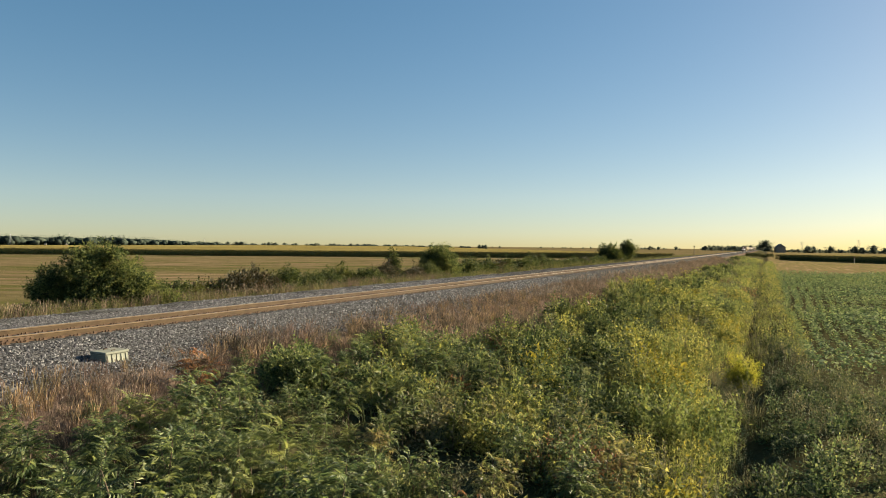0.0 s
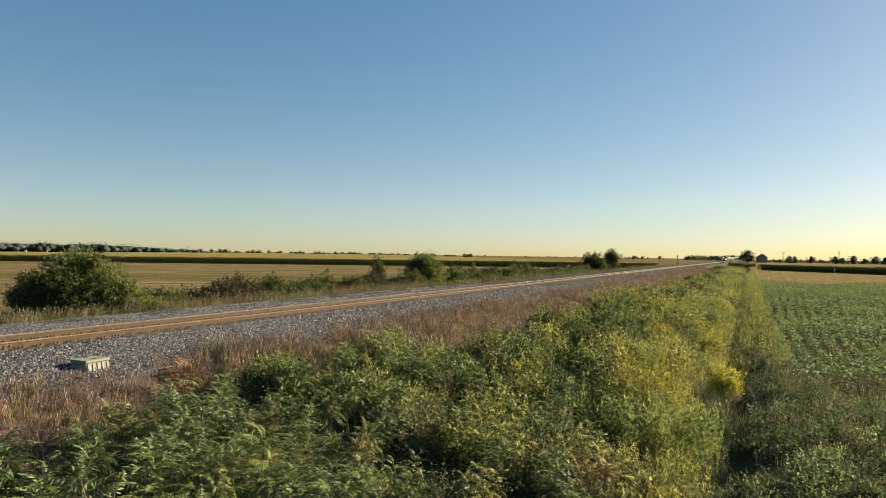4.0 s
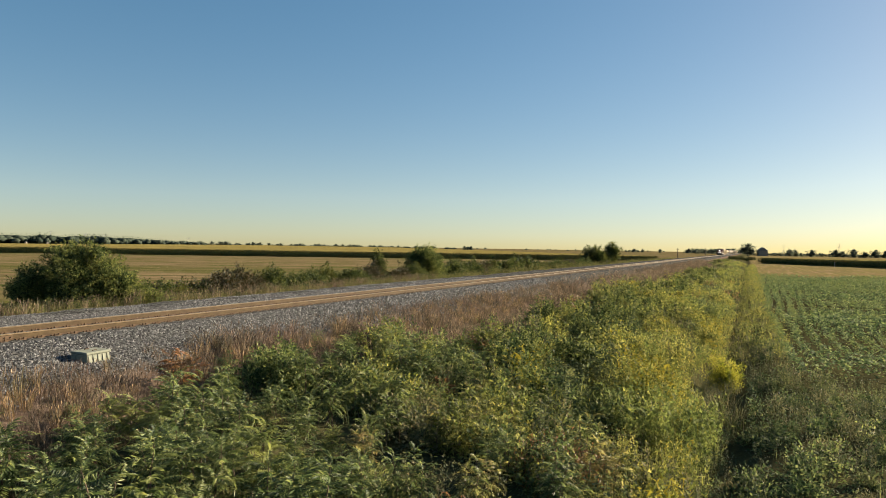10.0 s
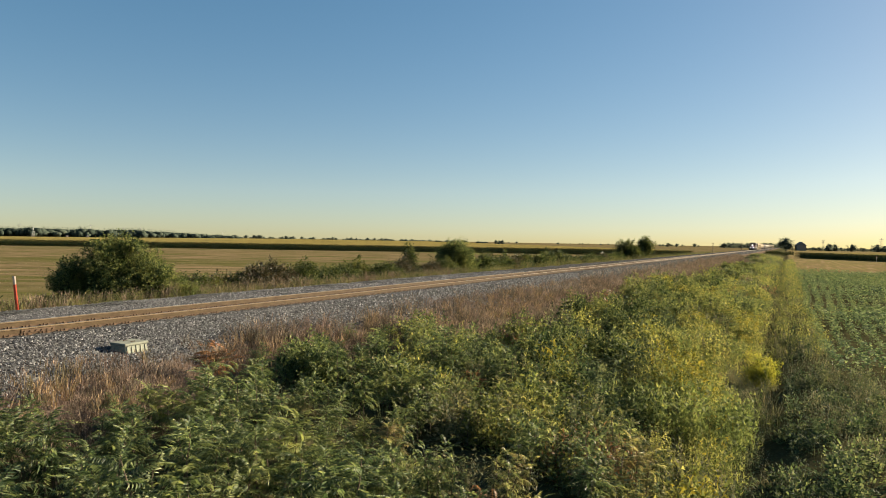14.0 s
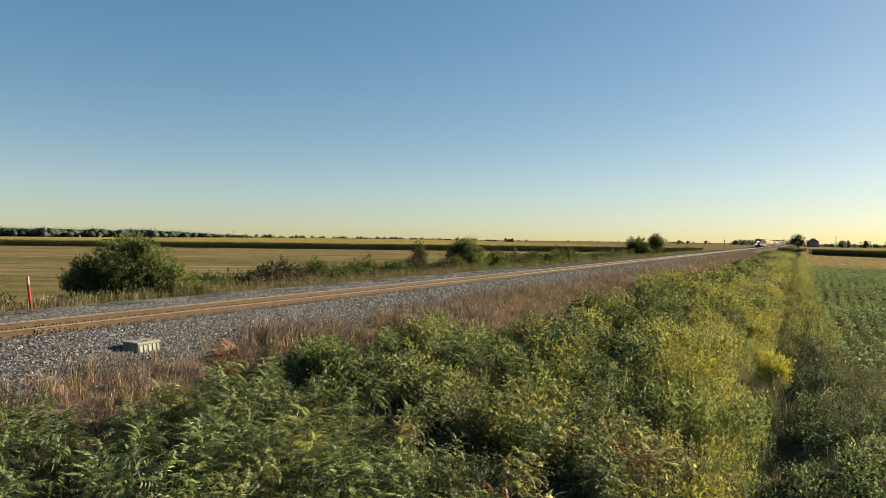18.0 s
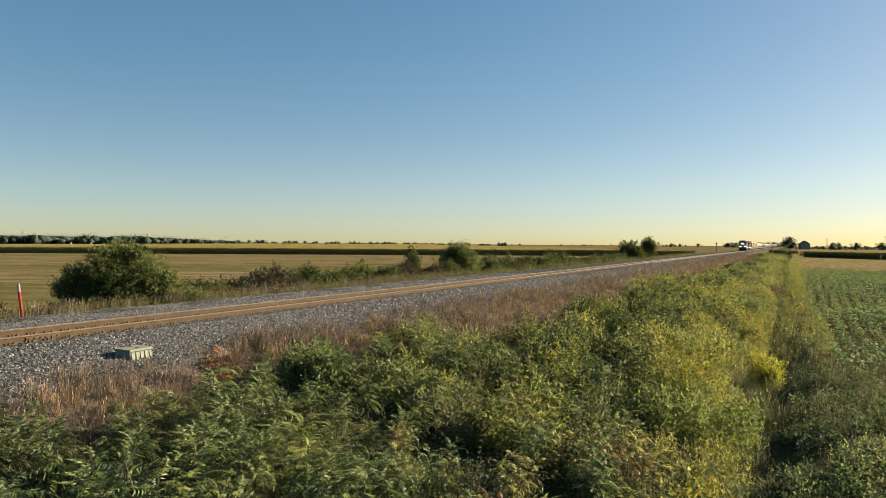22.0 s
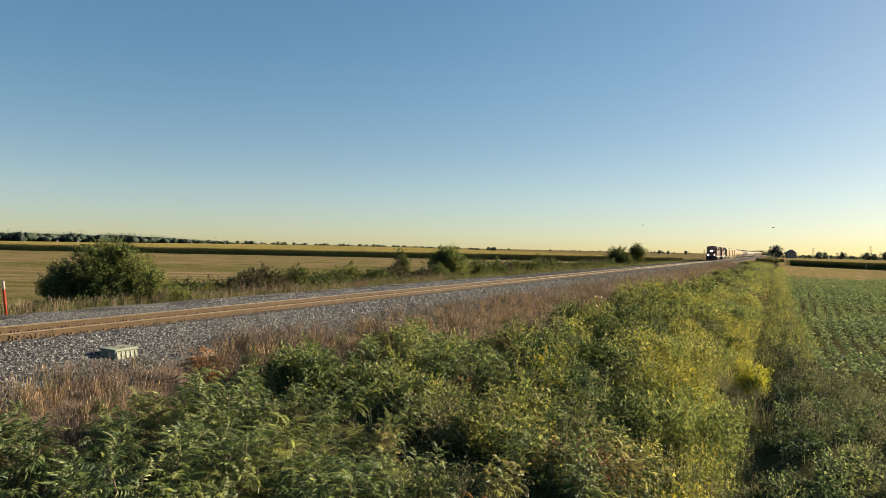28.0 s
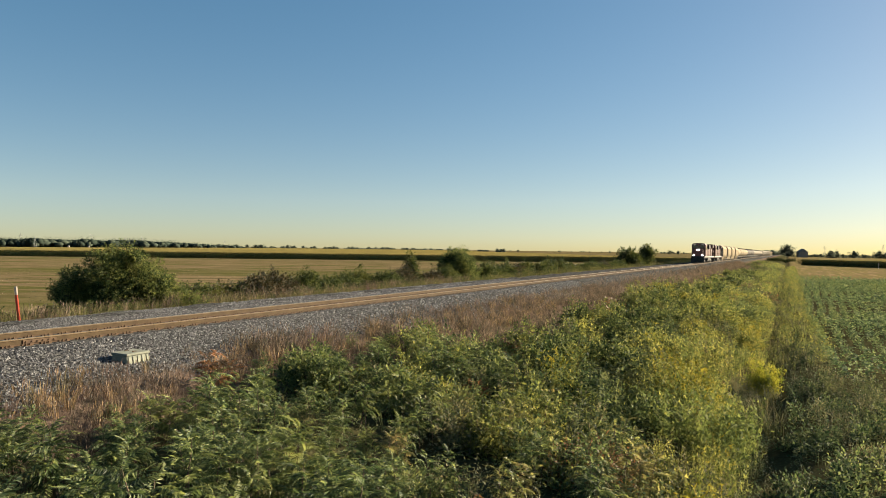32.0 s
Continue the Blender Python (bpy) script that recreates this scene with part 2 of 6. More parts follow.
def prism(bm, outline, a0, a1, axis="y", mat=0):
    """An outline in two axes drawn out along the third. axis y: outline is (x, z); axis x: (y, z)."""
    def at(p, a):
        return (p[0], a, p[1]) if axis == "y" else (a, p[0], p[1])
    lo = [bm.verts.new(at(p, a0)) for p in outline]
    hi = [bm.verts.new(at(p, a1)) for p in outline]
    n = len(outline)
    fs = [bm.faces.new((lo[i], lo[(i + 1) % n], hi[(i + 1) % n], hi[i])) for i in range(n)]
    fs += [bm.faces.new(lo), bm.faces.new(list(reversed(hi)))]
    for f in fs:
        f.material_index = mat
    bmesh.ops.recalc_face_normals(bm, faces=fs)
    return bm


# ---- the lie of the land: the bank of the line, the ditch and the flat fields ----
PX = np.array([-6000, -19, -15, -11.5, -9, -7.2, -6.0, -1.7, 1.7, 2.3, 4.2, 6.0, 9.0, 12.0, 16.0, 17.5, 18.6, 19.8, 6000])
PZ = np.array([0, 0.05, 0.25, 0.8, 1.3, 1.70, 1.78, 1.91, 1.91, 1.85, 1.54, 1.10, 0.55, 0.30, 0.06, -0.50, -0.52, 0.02, 0])


def land(x, y=0.0):
    return np.interp(x, PX, PZ)


CORN_A, CORN_B = np.array((-241.6, 160.7)), np.array((-52.0, 276.0))   # two points on the corn's near edge, beyond the line


def ground_mat():
    m, n, l, bsdf = base_mat("land", 0.95, 0.0)
    geo = n.new("ShaderNodeNewGeometry")
    pos = geo.outputs["Position"]
    sep = n.new("ShaderNodeSeparateXYZ")
    l.new(pos, sep.inputs[0])
    x, y = sep.outputs[0], sep.outputs[1]
    big = noise_out(n, l, pos, 0.05, 4.0)
    mid = noise_out(n, l, pos, 0.7, 4.0)
    fine = noise_out(n, l, pos, 9.0, 4.0)
    wob = maths(n, l, "MULTIPLY", maths(n, l, "SUBTRACT", mid, 0.5), 1.6)
    xw = maths(n, l, "ADD", x, wob)
    # bare stubble, straw colour with green bands along the drilling
    grain = maths(n, l, "ADD", maths(n, l, "MULTIPLY", mid, 0.5), maths(n, l, "MULTIPLY", fine, 0.5))
    stub = ramp(n, l, grain, [(0.30, (0.085, 0.064, 0.033)), (0.52, (0.152, 0.115, 0.063)), (0.72, (0.212, 0.162, 0.094))])
    def along(ax, ay, k):
        d = n.new("ShaderNodeVectorMath")
        d.operation = "DOT_PRODUCT"
        l.new(pos, d.inputs[0])
        d.inputs[1].default_value = (ax * k, ay * k, 0)
        return d.outputs["Value"]

    def drill(ku, kn, detail):
        """Noise drawn out along the direction of the field's rows."""
        c = n.new("ShaderNodeCombineXYZ")
        l.new(along(0.855, 0.52, ku), c.inputs[0])
        l.new(along(-0.52, 0.855, kn), c.inputs[1])
        return noise_out(n, l, c.outputs[0], 1.0, detail, 0.6)
    band = drill(0.016, 0.055, 5.0)
    streak = drill(0.085, 0.34, 5.0)
    green = ramp(n, l, grain, [(0.3, (0.044, 0.050, 0.015)), (0.6, (0.085, 0.086, 0.027)), (0.8, (0.135, 0.125, 0.046))])
    stub = mix(n, l, smooth(n, l, streak, 0.48, 0.62), stub, (0.098, 0.078, 0.040))
    stub = mix(n, l, smooth(n, l, band, 0.55, 0.62), stub, green)
    lines = drill(0.28, 1.1, 5.0)
    stub = mix(n, l, maths(n, l, "MULTIPLY", smooth(n, l, lines, 0.54, 0.62), 0.28), stub, green)
    stub = mix(n, l, maths(n, l, "MULTIPLY", smooth(n, l, lines, 0.46, 0.38), 0.4), stub, (0.19, 0.145, 0.088))
    weeds = drill(0.07, 0.20, 7.0)
    stub = mix(n, l, maths(n, l, "MULTIPLY", smooth(n, l, weeds, 0.52, 0.60), 0.8), stub, green)
    stub = mix(n, l, maths(n, l, "MULTIPLY", smooth(n, l, weeds, 0.46, 0.36), 0.7), stub, (0.205, 0.150, 0.092))
    # one broad green strip, where the regrowth is thickest
    off = maths(n, l, "ADD", along(-0.52, 0.855, 1.0), maths(n, l, "MULTIPLY", maths(n, l, "SUBTRACT", streak, 0.5), 46.0))
    strip = maths(n, l, "MULTIPLY", smooth(n, l, off, 100.0, 112.0), smooth(n, l, off, 140.0, 126.0))
    stub = mix(n, l, maths(n, l, "MULTIPLY", strip, 0.55), stub, green)
    stub = mix(n, l, maths(n, l, "MULTIPLY", smooth(n, l, off, 72.0, 42.0), 0.5), stub, green)
    # weedy soil under the plants
    soil = ramp(n, l, grain, [(0.3, (0.035, 0.034, 0.018)), (0.6, (0.075, 0.07, 0.034)), (0.8, (0.12, 0.11, 0.052))])
    straw = ramp(n, l, grain, [(0.3, (0.075, 0.055, 0.043)), (0.55, (0.145, 0.106, 0.082)), (0.8, (0.23, 0.172, 0.130))])
    vor = n.new("ShaderNodeTexVoronoi")
    vor.inputs["Scale"].default_value = 16.0
    l.new(pos, vor.inputs["Vector"])
    bw = n.new("ShaderNodeSeparateColor")
    l.new(vor.outputs["Color"], bw.inputs[0])
    gravel = ramp(n, l, bw.outputs[0], [(0.0, (0.016, 0.016, 0.017)), (0.5, (0.052, 0.052, 0.053)), (1.0, (0.16, 0.16, 0.155))])
    gold = ramp(n, l, grain, [(0.3, (0.11, 0.095, 0.038)), (0.55, (0.185, 0.15, 0.062)), (0.8, (0.26, 0.205, 0.095))])
    verge = ramp(n, l, grain, [(0.3, (0.07, 0.075, 0.025)), (0.55, (0.15, 0.14, 0.05)), (0.8, (0.24, 0.19, 0.08))])
    col = mix(n, l, smooth(n, l, xw, -16.0, -13.0), stub, verge)
    col = mix(n, l, smooth(n, l, xw, -7.3, -6.6), col, gravel)
    col = mix(n, l, smooth(n, l, xw, 4.3, 5.5), col, straw)
    col = mix(n, l, smooth(n, l, xw, 6.0, 8.0), col, soil)
    right = smooth(n, l, xw, 18.0, 20.0)
    rows_on = n.new("ShaderNodeCombineXYZ")
    l.new(maths(n, l, "MULTIPLY", x, 0.9), rows_on.inputs[0])
    l.new(maths(n, l, "MULTIPLY", y, 0.035), rows_on.inputs[1])
    rowed = noise_out(n, l, rows_on.outputs[0], 1.0, 5.0, 0.65)
    gold = mix(n, l, smooth(n, l, rowed, 0.50, 0.60), gold, (0.125, 0.115, 0.045))
    gold = mix(n, l, smooth(n, l, rowed, 0.46, 0.38), gold, (0.26, 0.185, 0.115))
    far = smooth(n, l, maths(n, l, "ADD", y, maths(n, l, "MULTIPLY", wob, 6.0)), 132.0, 142.0)
    col = mix(n, l, maths(n, l, "MULTIPLY", right, far), col, mix(n, l, smooth(n, l, streak, 0.42, 0.66), gold, (0.158, 0.116, 0.068)))
    l.new(mix(n, l, maths(n, l, "MULTIPLY", big, 0.35), col, (0.6, 0.6, 0.5), "MULTIPLY"), bsdf.inputs["Base Color"])
    h = maths(n, l, "ADD", fine, maths(n, l, "MULTIPLY", mid, 1.5))
    bump(n, l, bsdf, h, 0.6, 0.06)
    return m


def make_ground():
    xs = np.concatenate((np.linspace(-5000, -260, 14), np.linspace(-240, -30, 15), np.arange(-26, 26.1, 0.5), np.linspace(30, 240, 14), np.linspace(300, 5000, 14)))
    ys = np.concatenate((np.linspace(-1500, -60, 8), np.arange(-30, 100.1, 1.0), np.arange(104, 400, 6), np.linspace(410, 5000, 24)))
    gx, gy = np.meshgrid(xs, ys)
    gz = land(gx)
    near = np.clip(1.5 - np.abs(gx) / 24, 0, 1) * (gy > -25) * (gy < 110)
    gz = gz + near * 0.05 * (np.sin(gx * 2.1 + 1.7 * np.sin(gy * 0.8)) + np.sin(gy * 1.3 + gx)) * (np.abs(gx) > 4.5)
    v = np.stack((gx, gy, gz), -1).reshape(-1, 3)
    w, h = len(xs), len(ys)
    i = (np.arange(h - 1)[:, None] * w + np.arange(w - 1)[None, :]).ravel()
    t = np.concatenate((np.stack((i, i + 1, i + w + 1), 1), np.stack((i, i + w + 1, i + w), 1)))
    me = tri_mesh("ground", v, t, [ground_mat()])
    me.polygons.foreach_set("use_smooth", np.ones(len(t), dtype=bool))
    tagged(new("ground", me), "flat farmland with a gravelled railway bank and a ditch", "ground", kind="structure")


make_ground()


# ---- the line: rails, ties, plates, ballast ----
RAIL_TOP, GAUGE = 2.10, 1.505


def make_track():
    track = tagged(new("railway_track"), "single railway track with rusty rails on dark wooden ties", "railway track", kind="structure")
    h = 0.18
    side = [(-0.07, 0), (0.07, 0), (0.07, 0.012), (0.012, 0.03), (0.012, 0.135), (0.036, 0.146), (0.036, 0.176), (0.028, h), (-0.028, h), (-0.036, 0.176), (-0.036, 0.146), (-0.012, 0.135), (-0.012, 0.03), (-0.07, 0.012)]
    for sx in (-1, 1):
        bm = bmesh.new()
        cuts = [-60, 0, 30, 60, 120, 300, 800, 2500]
        for a, b in zip(cuts, cuts[1:]):
            prism(bm, side, a, b)
        bmesh.ops.remove_doubles(bm, verts=bm.verts, dist=0.0005)
        for f in bm.faces:
            f.material_index = 1 if f.normal.z > 0.9 and f.calc_center_median().z > 0.17 else 2 if f.calc_center_median().z < 0.05 else 3 if f.calc_center_median().z > 0.15 else 0
        rail = part("rail", bm, (M_RAIL, M_RAILTOP, M_PLATE, M_RAILHEAD), track, "rust-brown steel rail with a worn top")
        rail.location = (sx * GAUGE / 2, 0, RAIL_TOP - h)
        # bolted joint bars
        for y in ((12.4,) if sx > 0 else (9.0, 33.0)):
            bm = bmesh.new()
            for s in (-1, 1):
                box(bm, s * 0.03 - 0.014, s * 0.03 + 0.014, y - 0.48, y + 0.48, 0.035, 0.13, 0.006)
                for k in range(6):
                    rod(bm, (s * 0.03, y - 0.40 + k * 0.16, 0.085), (s * 0.075, y - 0.40 + k * 0.16, 0.085), 0.022, n=6)
            jb = part("joint_bar", bm, M_PLATE, track, "rusty bolted joint bar")
            jb.location = (sx * GAUGE / 2, 0, RAIL_TOP - h)
    rnd = random.Random(4)
    bm = bmesh.new()
    box(bm, -1.3, 1.3, -0.115, 0.115, -0.16, 0.0, 0.012)
    me = bpy.data.meshes.new("tie")
    bm.to_mesh(me)
    bm.free()
    me.materials.append(M_TIE)
    bm = bmesh.new()
    for s in (-1, 1):
        box(bm, s * GAUGE / 2 - 0.18, s * GAUGE / 2 + 0.18, -0.1, 0.1, 0.0, 0.02, 0.003)
        for d in (-0.11, 0.11):
            for e in (-0.06, 0.06):
                box(bm, s * GAUGE / 2 + d - 0.016, s * GAUGE / 2 + d + 0.016, e - 0.022, e + 0.022, 0.02, 0.075)
        for e in (-0.13, 0.13):
            box(bm, s * GAUGE / 2 - 0.1, s * GAUGE / 2 + 0.1, e - 0.03, e + 0.03, -0.01, 0.05)
    mp = bpy.data.meshes.new("tie_plate")
    bm.to_mesh(mp)
    bm.free()
    mp.materials.append(M_PLATE)
    y = -6.0
    for _ in range(290):
        tie = new("tie", me)
        tie.parent = track
        tie.matrix_local = pose(rnd.uniform(-0.06, 0.06), y, RAIL_TOP - h - 0.02 + rnd.uniform(-0.004, 0.002), 0, 0, rnd.uniform(-1.2, 1.2))
        if y < 110:
            pl = new("tie_plate", mp)
            pl.parent = track
            pl.matrix_local = pose(0, y, RAIL_TOP - h - 0.02)
        y += 0.53
    v, t = strew(np.array([(-1.3, -.115, 0), (1.3, -.115, 0), (1.3, .115, 0), (-1.3, .115, 0)], dtype=float), np.array([(0, 1, 2), (0, 2, 3)]),
                 np.stack((np.zeros(1000), y + np.arange(1000) * 0.53, np.full(1000, RAIL_TOP - h - 0.02)), 1), np.zeros(1000), np.ones(1000))
    tagged(mesh_part("far_ties", tri_mesh("far_ties", v, t, [M_TIE]), track), kind="stuff")


def make_ballast():
    tv = np.array([(1, 0, -0.3), (-1, 0.1, -0.3), (0.1, 1, -0.2), (0, -1, -0.4), (0.2, 0.1, 0.75)], dtype=float)
    tt = np.array([(0, 2, 4), (2, 1, 4), (1, 3, 4), (3, 0, 4)])
    pieces = []
    for y0, y1, count, s0, s1 in ((3, 24, 50000, 0.018, 0.037), (24, 62, 26000, 0.030, 0.058)):
        x = RNG.uniform(-6.9, 5.9, count)
        keep = (x < 4.2) | (RNG.random(count) < (5.9 - x) / 1.7)
        keep &= (x > -6.2) | (RNG.random(count) < (x + 7.2))
        x = x[keep]
        y = RNG.uniform(y0, y1, len(x))
        s = RNG.uniform(s0, s1, len(x))
        inner = np.abs(x) < 1.3
        s[inner] *= 0.8
        z = land(x) + s * 0.2
        z[inner] -= 0.03
        near_rail = np.abs(np.abs(x) - GAUGE / 2) < 0.16
        keep = ~near_rail
        x, y, z, s = x[keep], y[keep], z[keep], s[keep]
        dims = np.stack((s * RNG.uniform(0.8, 1.4, len(x)), s * RNG.uniform(0.8, 1.2, len(x)), s * RNG.uniform(0.9, 1.5, len(x))), 1)
        lean = RNG.uniform(-0.6, 0.6, (len(x), 2))
        v, t = strew(tv, tt, np.stack((x, y, z), 1), RNG.uniform(0, 6.28, len(x)), dims, lean)
        pieces.append((v, t, 0))
    v, t, m = gather(pieces)
    tagged(new("ballast", tri_mesh("ballast", v, t, [M_STONE])), "crushed grey and white stone ballast beside the rails", "gravel", kind="stuff")


make_track()
make_ballast()


# ---- plants ----


def frames_of(direction, roll):
    """Rotation matrices whose x axis lies along each direction, turned about it by roll."""
    d = direction / np.linalg.norm(direction, axis=1, keepdims=True)
    up = np.tile(np.array([[0.0, 0.0, 1.0]]), (len(d), 1))
    side = np.cross(up, d)
    ln = np.linalg.norm(side, axis=1, keepdims=True)
    side = np.where(ln > 1e-4, side / np.maximum(ln, 1e-4), np.array([[0.0, 1.0, 0.0]]))
    nrm = np.cross(d, side)
    c, s = np.cos(roll)[:, None], np.sin(roll)[:, None]
    a, b = side * c + nrm * s, nrm * c - side * s
    return np.stack((d, a, b), 2)


def place(tv, tt, pos, rot, size):
    n, k = len(pos), len(tv)
    v = np.einsum("nij,kj->nki", rot, tv) * np.asarray(size)[:, None, None] + pos[:, None, :]
    t = tt[None, :, :] + (np.arange(n) * k)[:, None, None]
    return v.reshape(-1, 3), t.reshape(-1, 3)


def frond(rng, pairs=10, length=0.29, width=0.066, droop=0.55):
    """A pinnate leaf, one unit long, along x: an arched rib with drooping leaflets in uneven pairs."""
    v, t = [], []
    bend = rng.uniform(-0.12, 0.12)

    def rib(x):
        return np.array((x, bend * x * x, 0.38 * x - droop * x * x))
    for i in range(pairs):
        x = 0.16 + 0.80 * (i + rng.uniform(-0.2, 0.2)) / (pairs - 1)
        ln = length * (0.72 + 0.5 * math.sin(math.pi * (0.15 + 0.75 * i / (pairs - 1)))) * (0.75 if i > pairs - 3 else 1)
        for s in (-1, 1):
            if rng.random() < 0.05:
                continue
            b = rib(x)
            k1 = ln * rng.uniform(0.85, 1.15)
            sweep, fall = rng.uniform(0.25, 0.6), rng.uniform(0.3, 0.85)
            tip = b + k1 * np.array((sweep, 0.86 * s, -fall))
            mid = b + k1 * 0.45 * np.array((sweep, 0.86 * s, -fall * 0.4))
            across = np.array((0.86, -0.42 * s, rng.uniform(-0.25, 0.25)))
            k = len(v)
            v += [b, mid + across * width * 0.5 + (0, 0, 0.015), tip, mid - across * width * 0.5 + (0, 0, 0.015)]
            t += [(k, k + 1, k + 2), (k, k + 2, k + 3)]
    k = len(v)
    v += [rib(1.0), rib(1.1) + (0, 0.03, 0), rib(1.22) + (0, 0, -0.03), rib(1.1) - (0, 0.03, 0)]
    t += [(k, k + 1, k + 2), (k, k + 2, k + 3)]
    for a, b in ((0.0, 0.5), (0.5, 1.0)):
        k = len(v)
        v += [rib(a) + (0, -0.008, 0), rib(a) + (0, 0.008, 0), rib(b)]
        t += [(k, k + 1, k + 2)]
    return np.array(v, dtype=float), np.array(t)


FROND_RNG = np.random.default_rng(3)
FRONDS = [frond(FROND_RNG, p, 0.225, 0.064, d) for p, d in ((11, 0.6), (11, 0.8), (10, 1.0), (11, 0.7))]


def sumac_foliage(rng, h, leaves, leaf=M_SUMAC):
    """The leaf whorl of one sumac stem."""
    i = np.arange(leaves)
    up = (i + 0.5) / leaves
    z = h * (0.40 + 0.60 * up)
    a = i * 2.4 + rng.uniform(0, 6.28)
    el = np.radians(-8 + 62 * up ** 1.4 + rng.uniform(-16, 16, leaves))
    d = np.stack((np.cos(a) * np.cos(el), np.sin(a) * np.cos(el), np.sin(el)), 1)
    size = rng.uniform(0.40, 0.62, leaves) * (1 - 0.2 * up)
    rot = frames_of(d, rng.uniform(-0.9, 0.9, leaves))
    pos = np.stack((np.zeros(leaves), np.zeros(leaves), z), 1)
    pieces = []
    for k, (tv, tt) in enumerate(FRONDS):
        c = i % len(FRONDS) == k
        v, t = place(tv, tt, pos[c], rot[c], size[c])
        pieces.append((v, t, 0))
    v, t, m = gather(pieces)
    return tri_mesh("foliage", v, t, [leaf])


def stem_mesh(h, bend=0.06):
    bm = bmesh.new()
    p = [Vector((0, 0, 0)), Vector((bend, 0.02, h * 0.4)), Vector((bend * 0.6, -0.02, h * 0.75)), Vector((0, 0, h))]
    for a, b, r0, r1 in zip(p, p[1:], (0.022, 0.017, 0.012), (0.017, 0.012, 0.005)):
        rod(bm, a, b, r0, r1, 6)
    me = bpy.data.meshes.new("stem")
    bm.to_mesh(me)
    bm.free()
    me.materials.append(M_BARK)
    return me


# crests and hollows of the growth on the bank: x, y, reach, how much taller or lower
SWELLS = ((12.2, 8.3, 1.0, 0.12), (11.9, 10.7, 1.1, -0.5), (9.2, 19.4, 1.7, 0.35), (13.4, 18.4, 0.9, 0.40), (15.6, 20.8, 1.5, 0.30), (12.4, 26.5, 1.6, 0.40), (17.0, 17.6, 0.9, 0.25), (14.6, 28.0, 1.4, 0.25), (13.0, 38.0, 1.8, 0.30), (14.0, 15.6, 0.8, 0.25),
          (10.9, 12.2, 1.5, -0.62), (8.3, 11.9, 0.6, -0.40), (16.1, 15.6, 0.65, -0.75), (12.4, 17.2, 0.8, -0.65), (11.6, 16.3, 0.7, -0.55), (12.2, 22.4, 1.0, -0.60), (14.6, 23.8, 0.8, -0.5), (10.4, 29.0, 0.9, -0.5), (13.8, 33.2, 1.1, -0.5), (15.8, 25.6, 0.7, -0.45), (14.0, 10.2, 1.0, -0.2))


def swell(x, y):
    """How tall the growth stands at a place, about 0.3 to 1.6 of its usual height."""
    out = 1.0 + 0.0 * np.asarray(x, dtype=float)
    for sx, sy, r, a in SWELLS:
        out = out + a * np.exp(-((x - sx) ** 2 + (y - sy) ** 2) / (r * r))
    return np.clip(out, 0.28, 1.6)


def make_sumac():
    rng = np.random.default_rng(21)
    hs = (1.15, 1.35, 1.5, 1.65, 1.8, 1.3)
    kinds = [(stem_mesh(h, 0.05 + 0.02 * k), sumac_foliage(rng, h, 18 + k % 3)) for k, h in enumerate(hs)]
    reds = [(stem_mesh(h), sumac_foliage(rng, h, 13, M_SUMAC_RED)) for h in (0.95, 1.15)]
    tans = [(stem_mesh(h), sumac_foliage(rng, h, 14, M_SUMAC_TAN)) for h in (1.2, 1.4, 1.6)]

    def shrub(x, y, scale, turn=0):
        ob = tagged(new("sumac_shrub"), ("leafy green sumac shrub with drooping feathered leaves", "low sumac shrub turning rust red among the weeds", "sumac shrub with yellowing leaves among goldenrod")[turn], "shrub", "sumac thicket on the bank")
        ob.matrix_basis = pose(x, y, float(land(x)) - 0.03, 0, 0, rng.uniform(0, 360)) @ Matrix.Scale(scale, 4)
        for j in range(4):
            st, fo = (kinds, reds, tans)[turn][int(rng.integers(0, (6, 2, 3)[turn]))]
            a, r = j * 1.6 + rng.uniform(-0.5, 0.5), rng.uniform(0.15, 0.5)
            m = pose(r * math.cos(a), r * math.sin(a), 0, rng.uniform(-9, 9), rng.uniform(-9, 9), rng.uniform(0, 360))
            for nm, me in (("stem", st), ("foliage", fo)):
                c = new(nm, me)
                c.parent = ob
                c.matrix_local = m

    def inside(x, y):
        if x < 6.55 + 0.35 * math.sin(y * 1.1) - max(0, y - 13) * 0.12 or y < 3.2 or x > 16.6:
            return False
        if y > 21.0 - max(0, x - 10.5) * 1.15 + 0.8 * math.sin(x * 2.0):
            return False
        return True
    step, y = 0.98, 3.0
    while y < 22:
        x = 5.8
        while x < 17:
            px, py = x + rng.uniform(-0.4, 0.4), y + rng.uniform(-0.4, 0.4)
            mixed = py > 15.2 - max(0.0, px - 8.6) * 0.95
            if inside(px, py) and rng.random() > (0.30 if mixed else 0.10):
                tall = (0.80 + 0.26 * noise.noise((px * 0.5, py * 0.5, 3.0)) + rng.uniform(-0.17, 0.17)) * float(swell(px, py)) * (0.74 if mixed else 0.95)
                tall = max(tall, 0.55 if mixed else 0.42) * ((0.6 if py > 6.5 else 0.9) if px < 7.3 else 0.8 if px < 8.0 else (0.92 if px < 9.4 else 1.0))
                if px < 7.8 and 8.0 < py < 13.8:
                    tall *= 0.6
                if px < 11.5:
                    tall = min(tall, 0.64 + 0.16 * abs((py - 12.9) * 15.4 + (px - 3.5) * 12.9) / 20.1)
                red = rng.random() < (0.10 if px > 12.6 and py > 8.0 else 0.02)
                shrub(px, py, tall, 1 if red else 2 if mixed and px > 11.6 and rng.random() < 0.65 else 0)
            x += step
        y += step
    for x, y, s in ((6.3, 13.2, 0.75), (10.6, 22.6, 0.9), (11.1, 22.2, 0.8)):
        shrub(x, y, s, 1)


